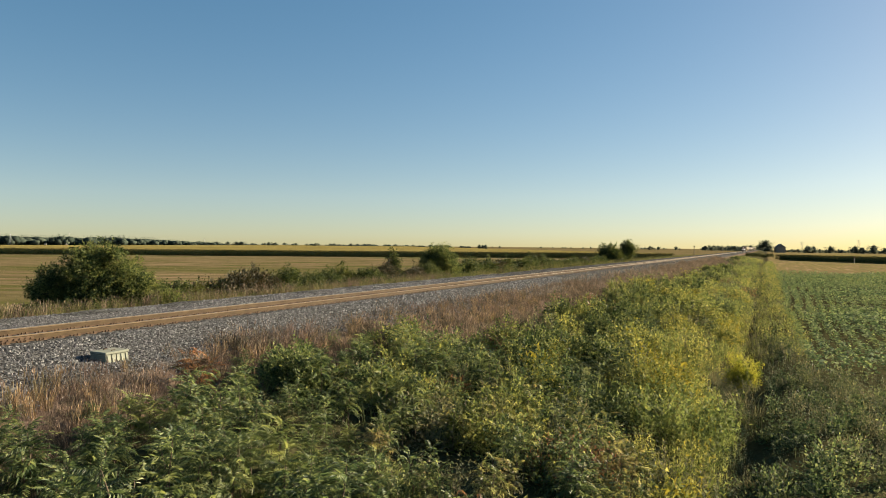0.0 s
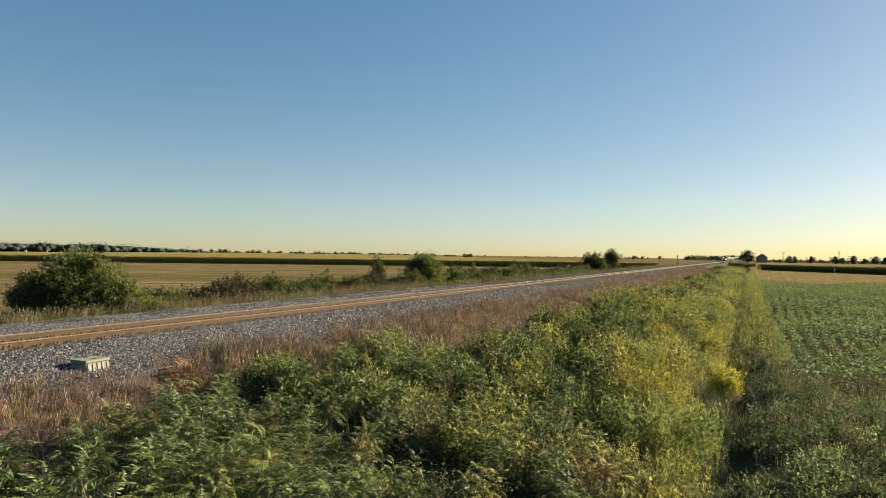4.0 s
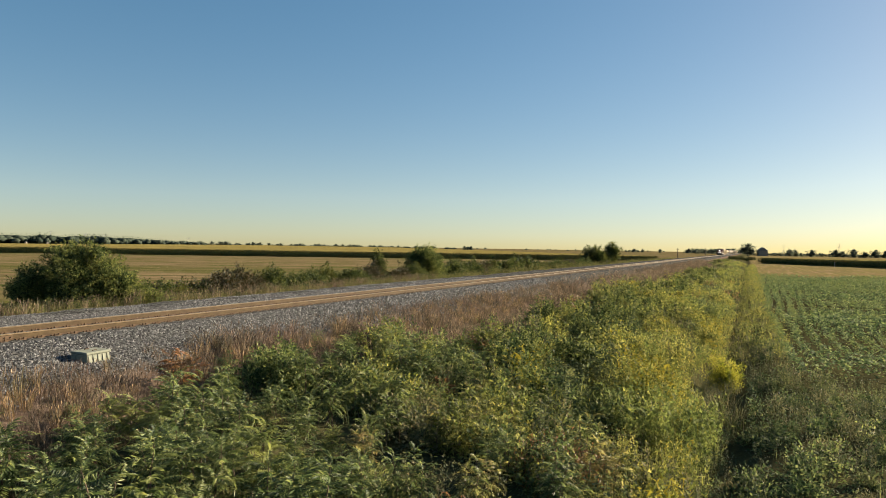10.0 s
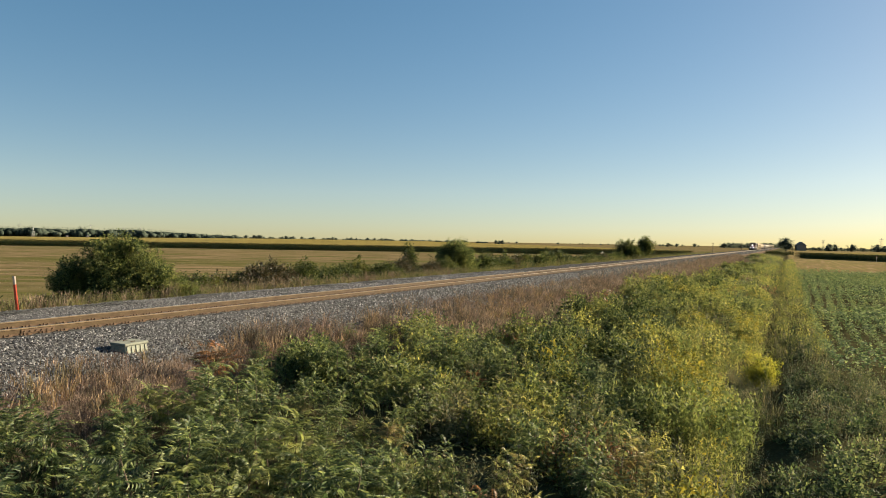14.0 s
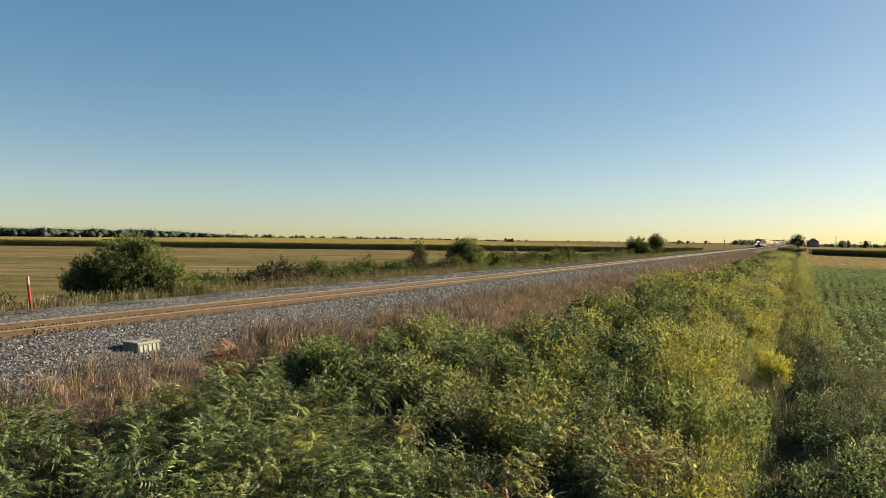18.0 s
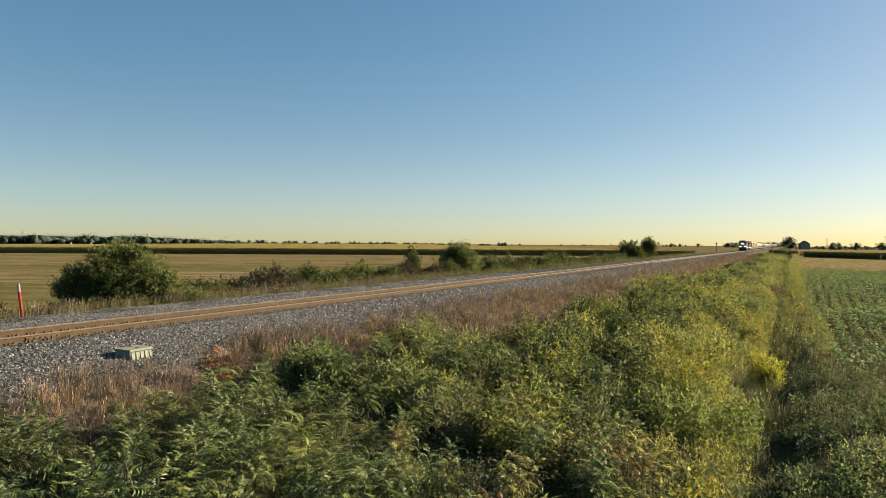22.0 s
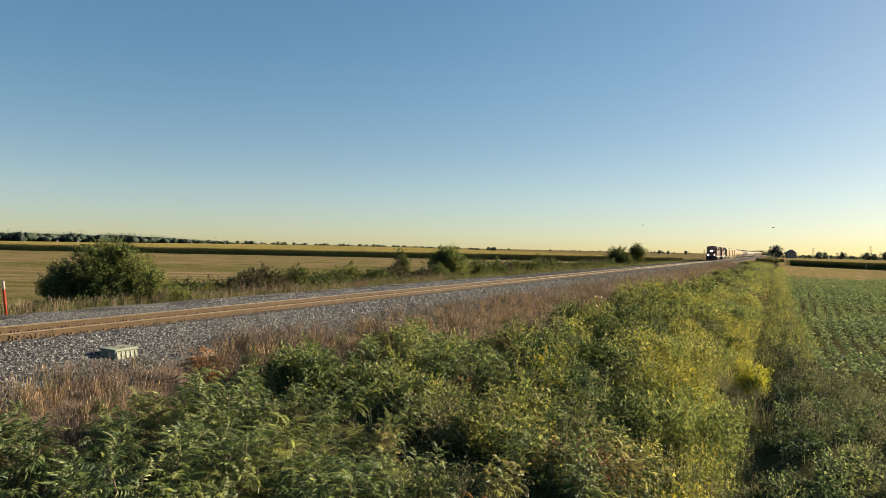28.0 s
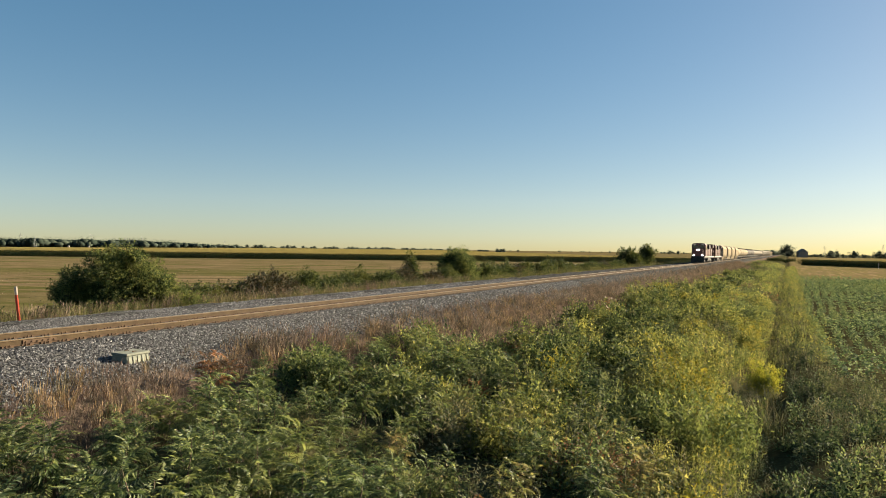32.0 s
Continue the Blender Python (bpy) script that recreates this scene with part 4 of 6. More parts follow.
def make_ditch_weeds():
    rng = np.random.default_rng(52)
    leafy = [[(*leafy_stalks(rng, 5, 0.8, 0.3, 0.13, 0.024, 10, 0.3), 0)] for _ in range(2)]
    pale = [[(*leafy_stalks(rng, 5, 0.85, 0.28, 0.10, 0.018, 10, 0.5), 3), (*bloom(rng, 8, 0.85, 0.28, 0.022), 1)]]
    olive = [[(*plumes(rng, 6, 0.8, 0.3, 0.13, 0.018, 10), 2), (*bloom(rng, 6, 0.8, 0.28, 0.02), 1)]]
    pieces = []
    for _ in range(430):
        x, y = rng.uniform(18.3, 29), rng.uniform(3.5, 40)
        d = noise.noise((x * 0.35, y * 0.35, 4.0))
        if not ((y < 29 + d * 8 - (x - 20) * 0.4 or x < 20.4 + d) and x > (18.8 if y < 19 else 19.1)) or (x < 19.7 and 22.5 < y < 26) or (x < 20.4 and 28 < y < 31.5):
            continue
        bank = x < 20.6 and y > 14
        r, h, k = rng.uniform(0.35, 0.8), rng.uniform(0.12, 0.80) * (1.15 if bank else 1.0 if y > 19 else 0.62), int(rng.choice(3, p=(0.62, 0.12, 0.26)))
        v, t = mound(rng, x, y, r, h, int(760 * r) + 160, (0.078, 0.072, 0.095)[k], (LEAF_OVAL, LEAF_OVAL, LEAF_LONG)[k], (0.3, 0.5, 1.0)[k])
        m = np.full(len(t), (0, 3, 2)[k])
        if k:
            m[rng.random(len(t)) < 0.05] = 1
        pieces.append((v, t, m))
    x, y = spread_xy(rng, 18.4, 27, 4, 36, 900)
    keep = (x > np.where(y < 19, 18.9, 19.0)) & ((y < 28) | (x < 20.6))
    x, y = x[keep], y[keep]
    pieces.append(field_of(leafy + pale * 2 + olive, x, y, rng.uniform(0.45, 0.95, len(x)) * np.where(y < 19, 0.75, 1.0), rng))
    x, y = spread_xy(rng, 17.3, 18.6, 9, 28, 300)
    pieces.append(field_of(leafy + olive, x, y, rng.uniform(0.3, 0.75, len(x)), rng))
    x, y = spread_xy(rng, 16.5, 17.9, 23, 30.5, 170)
    pieces.append(field_of(leafy + olive, x, y, rng.uniform(0.25, 0.5, len(x)), rng))
    stuff("ditch_weeds", join_pieces(pieces), [M_WEED, M_BLOOM_W, M_OLIVE, M_SPRIG], "tangled green weeds with pale seed heads by the ditch", "weeds")
    # the field's edge beyond: yellowing weeds
    kinds = [[(*plumes(rng, 5, 0.8, 0.4, 0.15, 0.034, 8), 0)], [(*plumes(rng, 5, 0.7, 0.4, 0.15, 0.034, 8), 2)], [(*plumes(rng, 5, 0.85, 0.4, 0.15, 0.034, 8), 0), (*bloom(rng, 5, 0.8, 0.3, 0.03), 1)]]
    x, y = spread_xy(rng, 18.3, 20.5, 32, 240, 2100)
    stuff("ditch_bank_weeds", field_of(kinds, x, y, rng.uniform(0.55, 1.05, len(x)) * np.where(y > 100, 1.2, 1.0) * np.where(x < 18.9, 0.75, 1.0), rng), [M_GOLD, M_FLOWER, M_OLIVE], "yellowing weeds along the edge of the bean field", "weeds")
    tufts = [[(*blade_tuft(rng, 11, 0.75, 0.26, 0.013, 0.8), k % 2)] for k in range(4)]
    x, y = spread_xy(rng, 17.2, 19.1, 5, 240, 2500)
    d = patch_noise(x, y, 0.4, 7.0)
    keep = ((d > 0.12) & ((y > 25) | (rng.random(len(x)) < 0.3))) | ((y > 32) & (d > -0.2))
    keep &= ~((x < 18.0) & (y > 20) & (y < 28)) & ~((np.abs(x - 18.1) < 0.55) & (np.abs(y - 28.3) < 0.7)) & ~((x > 18.75) & (y > 23) & (y < 26))
    x, y = x[keep], y[keep]
    x2, y2 = spread_xy(rng, 18.0, 18.8, 21.0, 25.4, 34)
    x, y = np.concatenate((x, x2)), np.concatenate((y, y2))
    size = rng.uniform(0.55, 1.15, len(x)) * np.where(y > 40, 0.85, 1.0)
    stuff("ditch_grass", field_of(tufts, x, y, size, rng, 0.35), [M_GRASS, M_OLIVE], "arching tan and green grass in the ditch", "grass")


def make_soy():
    rng = np.random.default_rng(61)
    kinds = []
    for _ in range(4):
        v, t = [], []
        for i in range(13):
            a, r = rng.uniform(0, 6.28), rng.uniform(0.02, 0.18)
            p = np.array((r * math.cos(a), r * math.sin(a), rng.uniform(0.20, 0.60)))
            d = np.array((math.cos(a), math.sin(a), rng.uniform(-0.9, 0.9))) * 0.08
            w = np.array((-math.sin(a), math.cos(a), rng.uniform(-0.6, 0.6))) * 0.042
            k = len(v)
            v += [p, p + d * 0.5 + w, p + d, p + d * 0.5 - w]
            t += [(k, k + 1, k + 2), (k, k + 2, k + 3)]
        kinds.append([(np.array(v), np.array(t), 0)])
    xs, ys, ss = [], [], []
    for r in range(48):
        x = 20.6 + 0.76 * r
        for y0, y1, st in ((24, 60, 0.235), (60, 140, 0.36)):
            if x > 44 and y0 < 60:
                st = 0.5
            y = np.arange(y0, y1, st)
            xs.append(np.full(len(y), x)), ys.append(y + rng.uniform(-0.1, 0.1, len(y))), ss.append(np.full(len(y), 1.12 if st < 0.3 else 1.35))
    x, y, s = np.concatenate(xs), np.concatenate(ys), np.concatenate(ss)
    d = patch_noise(x * 0.45, y * 1.2, 0.22, 12.0)
    keep = (y > 27 + 5 * patch_noise(x, y, 0.2, 1.0)) & (y < 137 + 10 * patch_noise(x, y, 0.1, 6.0)) & (d > -0.75)
    x, y, s, d = x[keep], y[keep], s[keep], d[keep]
    x = x + rng.normal(0, 0.03, len(x)) + 0.25 * np.sin(y * 0.09) + 0.12 * np.sin(y * 0.31)
    s = s * (1.0 + 0.75 * d) * rng.uniform(0.85, 1.15, len(x))
    stuff("soybean_field", field_of(kinds, x, y, s, rng), [M_SOY], "rows of low green soybean plants", "crop field")


def make_stubble():
    """Short straw and regrowth out on the harvested field."""
    rng = np.random.default_rng(63)
    kinds = [[(*blade_tuft(rng, 4, 0.11, 0.3, 0.05, 1.2), k % 2)] for k in range(4)]
    x = -14 - 90 * rng.random(6500) ** 1.3
    y = rng.uniform(10, 210, 6500)
    keep = (y - 160.7) < 0.608 * (x + 241.6) - 6
    x, y = x[keep], y[keep]
    stuff("field_stubble", field_of(kinds, x, y, rng.uniform(0.5, 1.2, len(x)), rng), [M_DRY, M_OLIVE], "short straw stubble and green regrowth on the bare field", "stubble")


def make_yellow_clump():
    rng = np.random.default_rng(66)
    v, t, m = gather([(*mound(rng, bx, by, r, h, 3000, 0.062, LEAF_OVAL, 0.6), 0) for bx, by, r, h in ((17.95, 28.2, 0.50, 1.10), (18.35, 28.4, 0.46, 0.98))])
    tagged(new("yellow_bush", tri_mesh("yellow_bush", v, t, [M_YELLOW])), "bright yellow-green feathery weed bush in the ditch", "bush")


M_YELLOW = leaf_mat("yellow_weed", (0.30, 0.30, 0.04), (0.42, 0.40, 0.05), (0.52, 0.49, 0.07), None, 0.6)


LEAF_FOLDED = (np.array([(0, 0, 0), (0.5, 0.30, 0.06), (1, 0, -0.08), (0.5, -0.30, 0.06)], dtype=float), np.array([(0, 1, 2), (0, 2, 3)]))


def crown_mesh(rng, lumps, leaves, leaf=0.14, mat=M_SHRUB, name="crown", core=0.0):
    """A crown of many small folded leaves in tufts at the twigs' ends, round a handful of lumps; core: a solid heart, for far crowns."""
    count = max(24, leaves // 24)
    vol = np.array([l[3] * l[4] * l[5] for l in lumps]) ** 0.67
    which = rng.choice(len(lumps), count, p=vol / vol.sum())
    d = rng.normal(size=(count, 3))
    d /= np.linalg.norm(d, axis=1, keepdims=True)
    wav = 1 + 0.14 * np.sin(d[:, 0] * 7 + which) + 0.12 * np.sin(d[:, 1] * 9 + 2 * which) + 0.10 * np.sin(d[:, 2] * 8)
    r = (0.55 + 0.52 * rng.random(count) ** 0.5) * wav
    L = np.array(lumps, dtype=float)[which]
    tips = L[:, :3] + d * r[:, None] * L[:, 3:6]
    tips[:, 2] = np.maximum(tips[:, 2], 0.10)
    ways = d + np.array((0, 0, 0.25)) + rng.normal(0, 0.35, (count, 3))
    ways /= np.linalg.norm(ways, axis=1, keepdims=True)
    inner = leaves // 4
    v, t = shoots(rng, tips, ways, leaves - inner, leaf, LEAF_FOLDED, 1.3)
    e = rng.normal(size=(inner, 3))
    e *= (rng.uniform(0.15, 0.85, inner) / np.linalg.norm(e, axis=1))[:, None]
    I = np.array(lumps, dtype=float)[rng.choice(len(lumps), inner, p=vol / vol.sum())]
    q = I[:, :3] + e * I[:, 3:6]
    q[:, 2] = np.maximum(q[:, 2], 0.06)
    v2, t2 = place(*LEAF_FOLDED, q, frames_of(rng.normal(size=(inner, 3)), rng.uniform(-1.2, 1.2, inner)), leaf * rng.uniform(1.0, 1.7, inner))
    v, t = np.concatenate((v, v2)), np.concatenate((t, t2 + len(v)))
    if core:
        lat, lon = np.meshgrid(np.linspace(-1.4, 1.5, 7), np.linspace(0, 2 * np.pi, 10, endpoint=False), indexing="ij")
        ball = np.stack((np.cos(lat) * np.cos(lon), np.cos(lat) * np.sin(lon), np.sin(lat)), -1).reshape(-1, 3)
        i = np.array([(k * 10 + j, k * 10 + (j + 1) % 10, (k + 1) * 10 + (j + 1) % 10, (k + 1) * 10 + j) for k in range(6) for j in range(10)])
        quads = np.concatenate((i[:, :3], i[:, [0, 2, 3]]))
        for l in lumps:
            bumpy = ball * rng.uniform(0.72, 1.2, (len(ball), 1)) * np.array(l[3:6]) * core + np.array(l[:3])
            v, t = np.concatenate((v, bumpy)), np.concatenate((t, quads + len(v)))
    return tri_mesh(name, v, t, [mat])


def bush(name, x, y, lumps, leaves, label, leaf=0.14, mat=M_SHRUB, category="bush", group="", seed=1, z=None):
    rng = np.random.default_rng(seed)
    ob = tagged(new(name), label, category, group)
    ob.location = (x, y, float(land(x)) - 0.05 if z is None else z)
    bm = bmesh.new()
    for l in lumps:
        base = Vector((l[0] * 0.2, l[1] * 0.2, 0))
        top = Vector(l[:3])
        knee = base.lerp(top, 0.5) + Vector((0.06, -0.05, 0.1))
        r = 0.03 + 0.012 * top.length
        rod(bm, base, knee, r, r * 0.7, 6)
        rod(bm, knee, top, r * 0.7, r * 0.3, 6)
        for _ in range(3):
            e = top + Vector(rng.normal(size=3) * np.array(l[3:6]) * 0.45)
            rod(bm, knee.lerp(top, 0.6), e, r * 0.35, r * 0.12, 5)
    part("trunk", bm, M_BARK, ob)
    mesh_part("crown", crown_mesh(rng, lumps, leaves, leaf, mat), ob)
    return ob


M_BANK = leaf_mat("bank_bush_leaf", (0.066, 0.096, 0.042), (0.160, 0.192, 0.072), (0.322, 0.332, 0.120), (0.31, 0.296, 0.096), 0.36, 0.6, 0.08, 0.6)
BANK_BUSHES = ((12.3, 21.5, 1.2, 1.2), (11.4, 23.2, 1.4, 1.4), (13.6, 23.2, 1.2, 1), (12.8, 30.5, 1.2, 1.2), (10.4, 33.5, 1.3, 1.4), (11.6, 37.5, 1.3, 1.4), (12.8, 41, 1, 1.2), (11.2, 44, 1.5, 1.6), (10.4, 49, 1.6, 1.7), (13.2, 48, 1.1, 1.3), (12.2, 53, 1.5, 1.6), (10.8, 58, 1.6, 1.8), (13, 61, 1.3, 1.5), (12.4, 72, 1.2, 1.6), (12.2, 88, 1.3, 1.8), (13.2, 112, 1.3, 2), (10.6, 124, 1.2, 1.5), (12, 146, 1.1, 1.8), (12.4, 190, 1.1, 1.8), (9.6, 222, 0.9, 1.6), (8.6, 285, 0.9, 2.2), (9.6, 310, 1, 2.2))


def clear_of_bushes(x, y):
    ok = np.ones(len(x), dtype=bool)
    for bx, by, h, w in BANK_BUSHES:
        ok &= (x - bx) ** 2 + (y - by) ** 2 > (w * 0.85) ** 2
    return ok


def make_bushes():
    rng = np.random.default_rng(71)
    bush("large_bush", -10.6, 23.9, [(0.11, 0.0, 2.0, 1.54, 1.54, 1.49), (-1.27, -0.32, 1.26, 1.24, 1.24, 1.17), (1.38, 0.64, 1.57, 1.44, 1.44, 1.28), (2.33, 1.27, 0.95, 1.03, 1.03, 0.96), (-0.21, 0.42, 2.73, 0.93, 1.03, 0.74), (-2.01, -0.85, 0.84, 0.82, 0.82, 0.85), (0.53, -0.64, 0.84, 1.85, 1.24, 0.96), (-2.49, -1.06, 1.42, 0.46, 0.46, 0.38), (0.95, 0.42, 3.15, 0.57, 0.57, 0.44), (-0.74, 0.11, 3.05, 0.46, 0.46, 0.42), (3.29, 1.8, 0.79, 0.77, 0.77, 0.69), (2.33, 0.85, 1.79, 0.62, 0.62, 0.53), (1.01, 1.22, 1.73, 1.08, 1.08, 1.01), (-1.01, -1.17, 1.68, 0.98, 0.98, 0.96)],
         58000, "large rounded dark green bush beside the railway", 0.098, M_BUSH, seed=5)
    bush("round_bush", -11.0, 64.5, [(0.1, 0, 2.13, 1.6, 1.6, 1.68), (0.95, 0.5, 1.68, 1.25, 1.25, 1.4), (-0.85, -0.4, 1.9, 1.25, 1.25, 1.4), (0.45, 0.2, 2.69, 1.0, 1.0, 0.9), (-0.35, 0, 2.74, 0.95, 0.95, 0.84)], 22000, "compact rounded green bush by the railway verge", 0.12, M_BUSH, seed=6)
    bush("spindly_shrub", -11.0, 54.7, [(0, 0, 1.1, 1.1, 1.1, 0.9), (0.1, 0.1, 2.2, 0.6, 0.6, 0.9), (-0.2, 0, 3.0, 0.22, 0.22, 0.5)], 5000, "slender shrub with one tall leader beside the line", 0.16, seed=7)
    bush("twin_bush", -11.0, 149.0, [(0, 0, 2.3, 2.3, 2.3, 1.9), (1.4, 0.5, 1.4, 1.7, 1.7, 1.3)], 9000, "dark rounded bush near the railway", 0.3, seed=8)
    bush("tall_bush", -11.0, 171.0, [(0, 0, 3.4, 1.7, 1.7, 1.9), (-0.6, -0.5, 1.8, 1.9, 1.9, 1.6)], 9000, "taller dark bush near the railway", 0.3, seed=9)
    # low hedge of shrubs along the far verge
    k = 0
    for y0, y1, h0 in ((27.5, 34, 1.3), (35, 53, 1.45), (55.5, 64, 1.35), (68, 100, 1.7), (100, 140, 1.3)):
        y = y0
        while y < y1:
            h = h0 * rng.uniform(0.75, 1.25)
            w = rng.uniform(1.0, 1.7)
            dry = rng.random() < (0.6 if y < 36 else 0.2)
            bush("low_shrub", -10.8 + rng.uniform(-0.7, 0.7), y, [(0, 0, h * 0.55, w, w, h * 0.55), (0.3, 0.5, h * 0.8, w * 0.6, w * 0.6, h * 0.45)], 4200 if y < 60 else 2200,
                 "low browning shrub in the verge" if dry else "low green shrub in the verge", 0.125 if y < 60 else 0.19, M_SHRUB_DRY if dry else M_SHRUB, "shrub", "shrubs along the verge", seed=100 + k)
            k += 1
            y += w * (0.80 if y < 60 else 1.1)
    # dark weeds round the marker post
    for x, y, h, w in ((-9.0, 15.6, 0.65, 0.7), (-9.6, 17.2, 0.75, 0.8), (-8.9, 18.8, 0.6, 0.6), (-9.8, 19.9, 0.7, 0.8), (-8.6, 14.4, 0.5, 0.6), (-9.3, 16.4, 0.7, 0.7)):
        bush("low_shrub", x, y, [(0, 0, h * 0.5, w, w, h * 0.6), (0.2, 0.3, h * 0.8, w * 0.6, w * 0.6, h * 0.4)], 900, "low green shrub in the verge", 0.11, M_SHRUB, "shrub", "shrubs along the verge", seed=200 + k)
        k += 1
    # broad-leaved bushes among the goldenrod
    for x, y, h, w in BANK_BUSHES:
        bush("bank_bush", x, y, [(0, 0, h * 0.55, w, w, h * 0.68), (w * 0.5, 0.3, h * 0.66, w * 0.7, w * 0.7, h * 0.58), (-w * 0.4, -0.3, h * 0.8, w * 0.6, w * 0.6, h * 0.52)], (7600 if y < 32 else 5200) if y < 60 else 2600, "low spreading green bush among goldenrod", (0.088 if y < 32 else 0.115) if y < 60 else 0.19, M_BANK, "bush", "bushes on the bank", seed=300 + k)
        k += 1


make_bushes()
make_yellow_clump()
make_sumac()
make_bank_grass()
make_goldenrod()
make_ditch_weeds()
make_soy()
make_stubble()


# ---- corn, far woods and farm ----


def corn_mat():
    m, n, l, bsdf = base_mat("corn_canopy", 0.9, 0.0)
    geo = n.new("ShaderNodeNewGeometry")
    big = noise_out(n, l, geo.outputs["Position"], 0.012, 4.0)
    fine = noise_out(n, l, geo.outputs["Position"], 1.1, 5.0, 0.7)
    f = maths(n, l, "ADD", maths(n, l, "MULTIPLY", big, 0.5), maths(n, l, "MULTIPLY", fine, 0.5))
    l.new(ramp(n, l, f, [(0.34, (0.11, 0.09, 0.03)), (0.52, (0.18, 0.145, 0.05)), (0.68, (0.25, 0.20, 0.072))]), bsdf.inputs["Base Color"])
    bump(n, l, bsdf, fine, 0.8, 0.4)
    return m


M_CANOPY = corn_mat()


def corn_block(a, b, depth, name, label, into):
    """Standing corn behind the edge a-b: a canopy sheet with the outer rows as single plants."""
    rng = np.random.default_rng(81)
    a, b = np.array(a, float), np.array(b, float)
    ln = np.linalg.norm(b - a)
    u = (b - a) / ln
    nrm = np.array((-u[1], u[0]))
    if np.dot(nrm, np.array(into)) < 0:
        nrm = -nrm
    s = np.concatenate((np.arange(0, ln, 3.0), [ln]))
    w = np.concatenate((np.array([2.3, 2.45]), np.arange(4, 40, 2.0), np.arange(44, 140, 8), np.linspace(150, depth, 20)))
    S, W = np.meshgrid(s, w)
    Z = 2.25 + 0.10 * rng.normal(size=S.shape)
    Z[0] = 0.0
    P = a[None, None] + S[..., None] * u + W[..., None] * nrm
    v = np.concatenate((P, Z[..., None]), -1).reshape(-1, 3)
    nx, ny = len(s), len(w)
    i = (np.arange(ny - 1)[:, None] * nx + np.arange(nx - 1)[None, :]).ravel()
    t = np.concatenate((np.stack((i, i + 1, i + nx + 1), 1), np.stack((i, i + nx + 1, i + nx), 1)))
    pieces = [(v, t, 0)]
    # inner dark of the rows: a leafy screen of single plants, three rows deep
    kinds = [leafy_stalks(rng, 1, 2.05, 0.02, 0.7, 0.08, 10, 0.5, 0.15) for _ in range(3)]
    tas = bloom(rng, 3, 2.25, 0.06, 0.13)
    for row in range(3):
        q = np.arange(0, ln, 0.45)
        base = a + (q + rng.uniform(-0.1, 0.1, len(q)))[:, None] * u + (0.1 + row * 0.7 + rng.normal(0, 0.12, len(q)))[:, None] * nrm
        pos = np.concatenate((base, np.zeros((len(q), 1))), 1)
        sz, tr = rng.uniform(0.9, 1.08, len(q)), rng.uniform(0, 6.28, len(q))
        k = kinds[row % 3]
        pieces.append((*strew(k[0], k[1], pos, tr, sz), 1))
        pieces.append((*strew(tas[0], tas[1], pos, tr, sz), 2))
    n = int(ln * 10)
    base = a + rng.uniform(0, ln, n)[:, None] * u + (2 + rng.uniform(0, 1, n) ** 2 * 60)[:, None] * nrm
    pos = np.concatenate((base, np.full((n, 1), -0.1)), 1)
    pieces.append((*strew(tas[0], tas[1], pos, rng.uniform(0, 6.28, n), np.ones(n)), 2))
    stuff(name, gather(pieces), [M_CANOPY, M_CORN, M_TASSEL], label, "crop field")


def make_corn():
    u = (CORN_B - CORN_A) / np.linalg.norm(CORN_B - CORN_A)
    corn_block(CORN_A - u * 110, CORN_B + u * 44, 1500, "corn_field", "ripening corn field with a dark shaded edge", (0, 1))
    # beyond the ditch, square to the other
    p = np.array((22.0, 326.0))
    w = np.array((0.520, -0.854))
    corn_block(p, p + w * 190, 1500, "corn_field", "ripening corn field with tan tassels", (1, 1))


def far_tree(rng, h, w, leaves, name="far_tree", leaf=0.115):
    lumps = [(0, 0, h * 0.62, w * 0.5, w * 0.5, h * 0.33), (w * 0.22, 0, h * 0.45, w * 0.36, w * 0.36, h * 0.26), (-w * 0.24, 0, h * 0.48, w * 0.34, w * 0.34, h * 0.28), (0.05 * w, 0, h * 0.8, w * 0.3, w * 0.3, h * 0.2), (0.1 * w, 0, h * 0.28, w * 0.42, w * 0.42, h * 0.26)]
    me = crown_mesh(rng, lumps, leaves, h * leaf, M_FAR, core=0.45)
    bm = bmesh.new()
    rod(bm, (0, 0, 0), (0, 0, h * 0.4), h * 0.03, h * 0.02, 7)
    for l in lumps:
        rod(bm, (0, 0, h * 0.3), l[:3], h * 0.015, h * 0.006, 5)
    tm = bpy.data.meshes.new("trunk")
    bm.to_mesh(tm)
    bm.free()
    tm.materials.append(M_BARK)
    ob = new(name)
    mesh_part("trunk", tm, ob)
    mesh_part("crown", me, ob)
    return ob


def bearing(deg, dist):
    """A place seen from the eye: degrees to the right of the line's direction."""
    return EYE[0] + dist * math.sin(radians(deg)), EYE[1] + dist * math.cos(radians(deg))


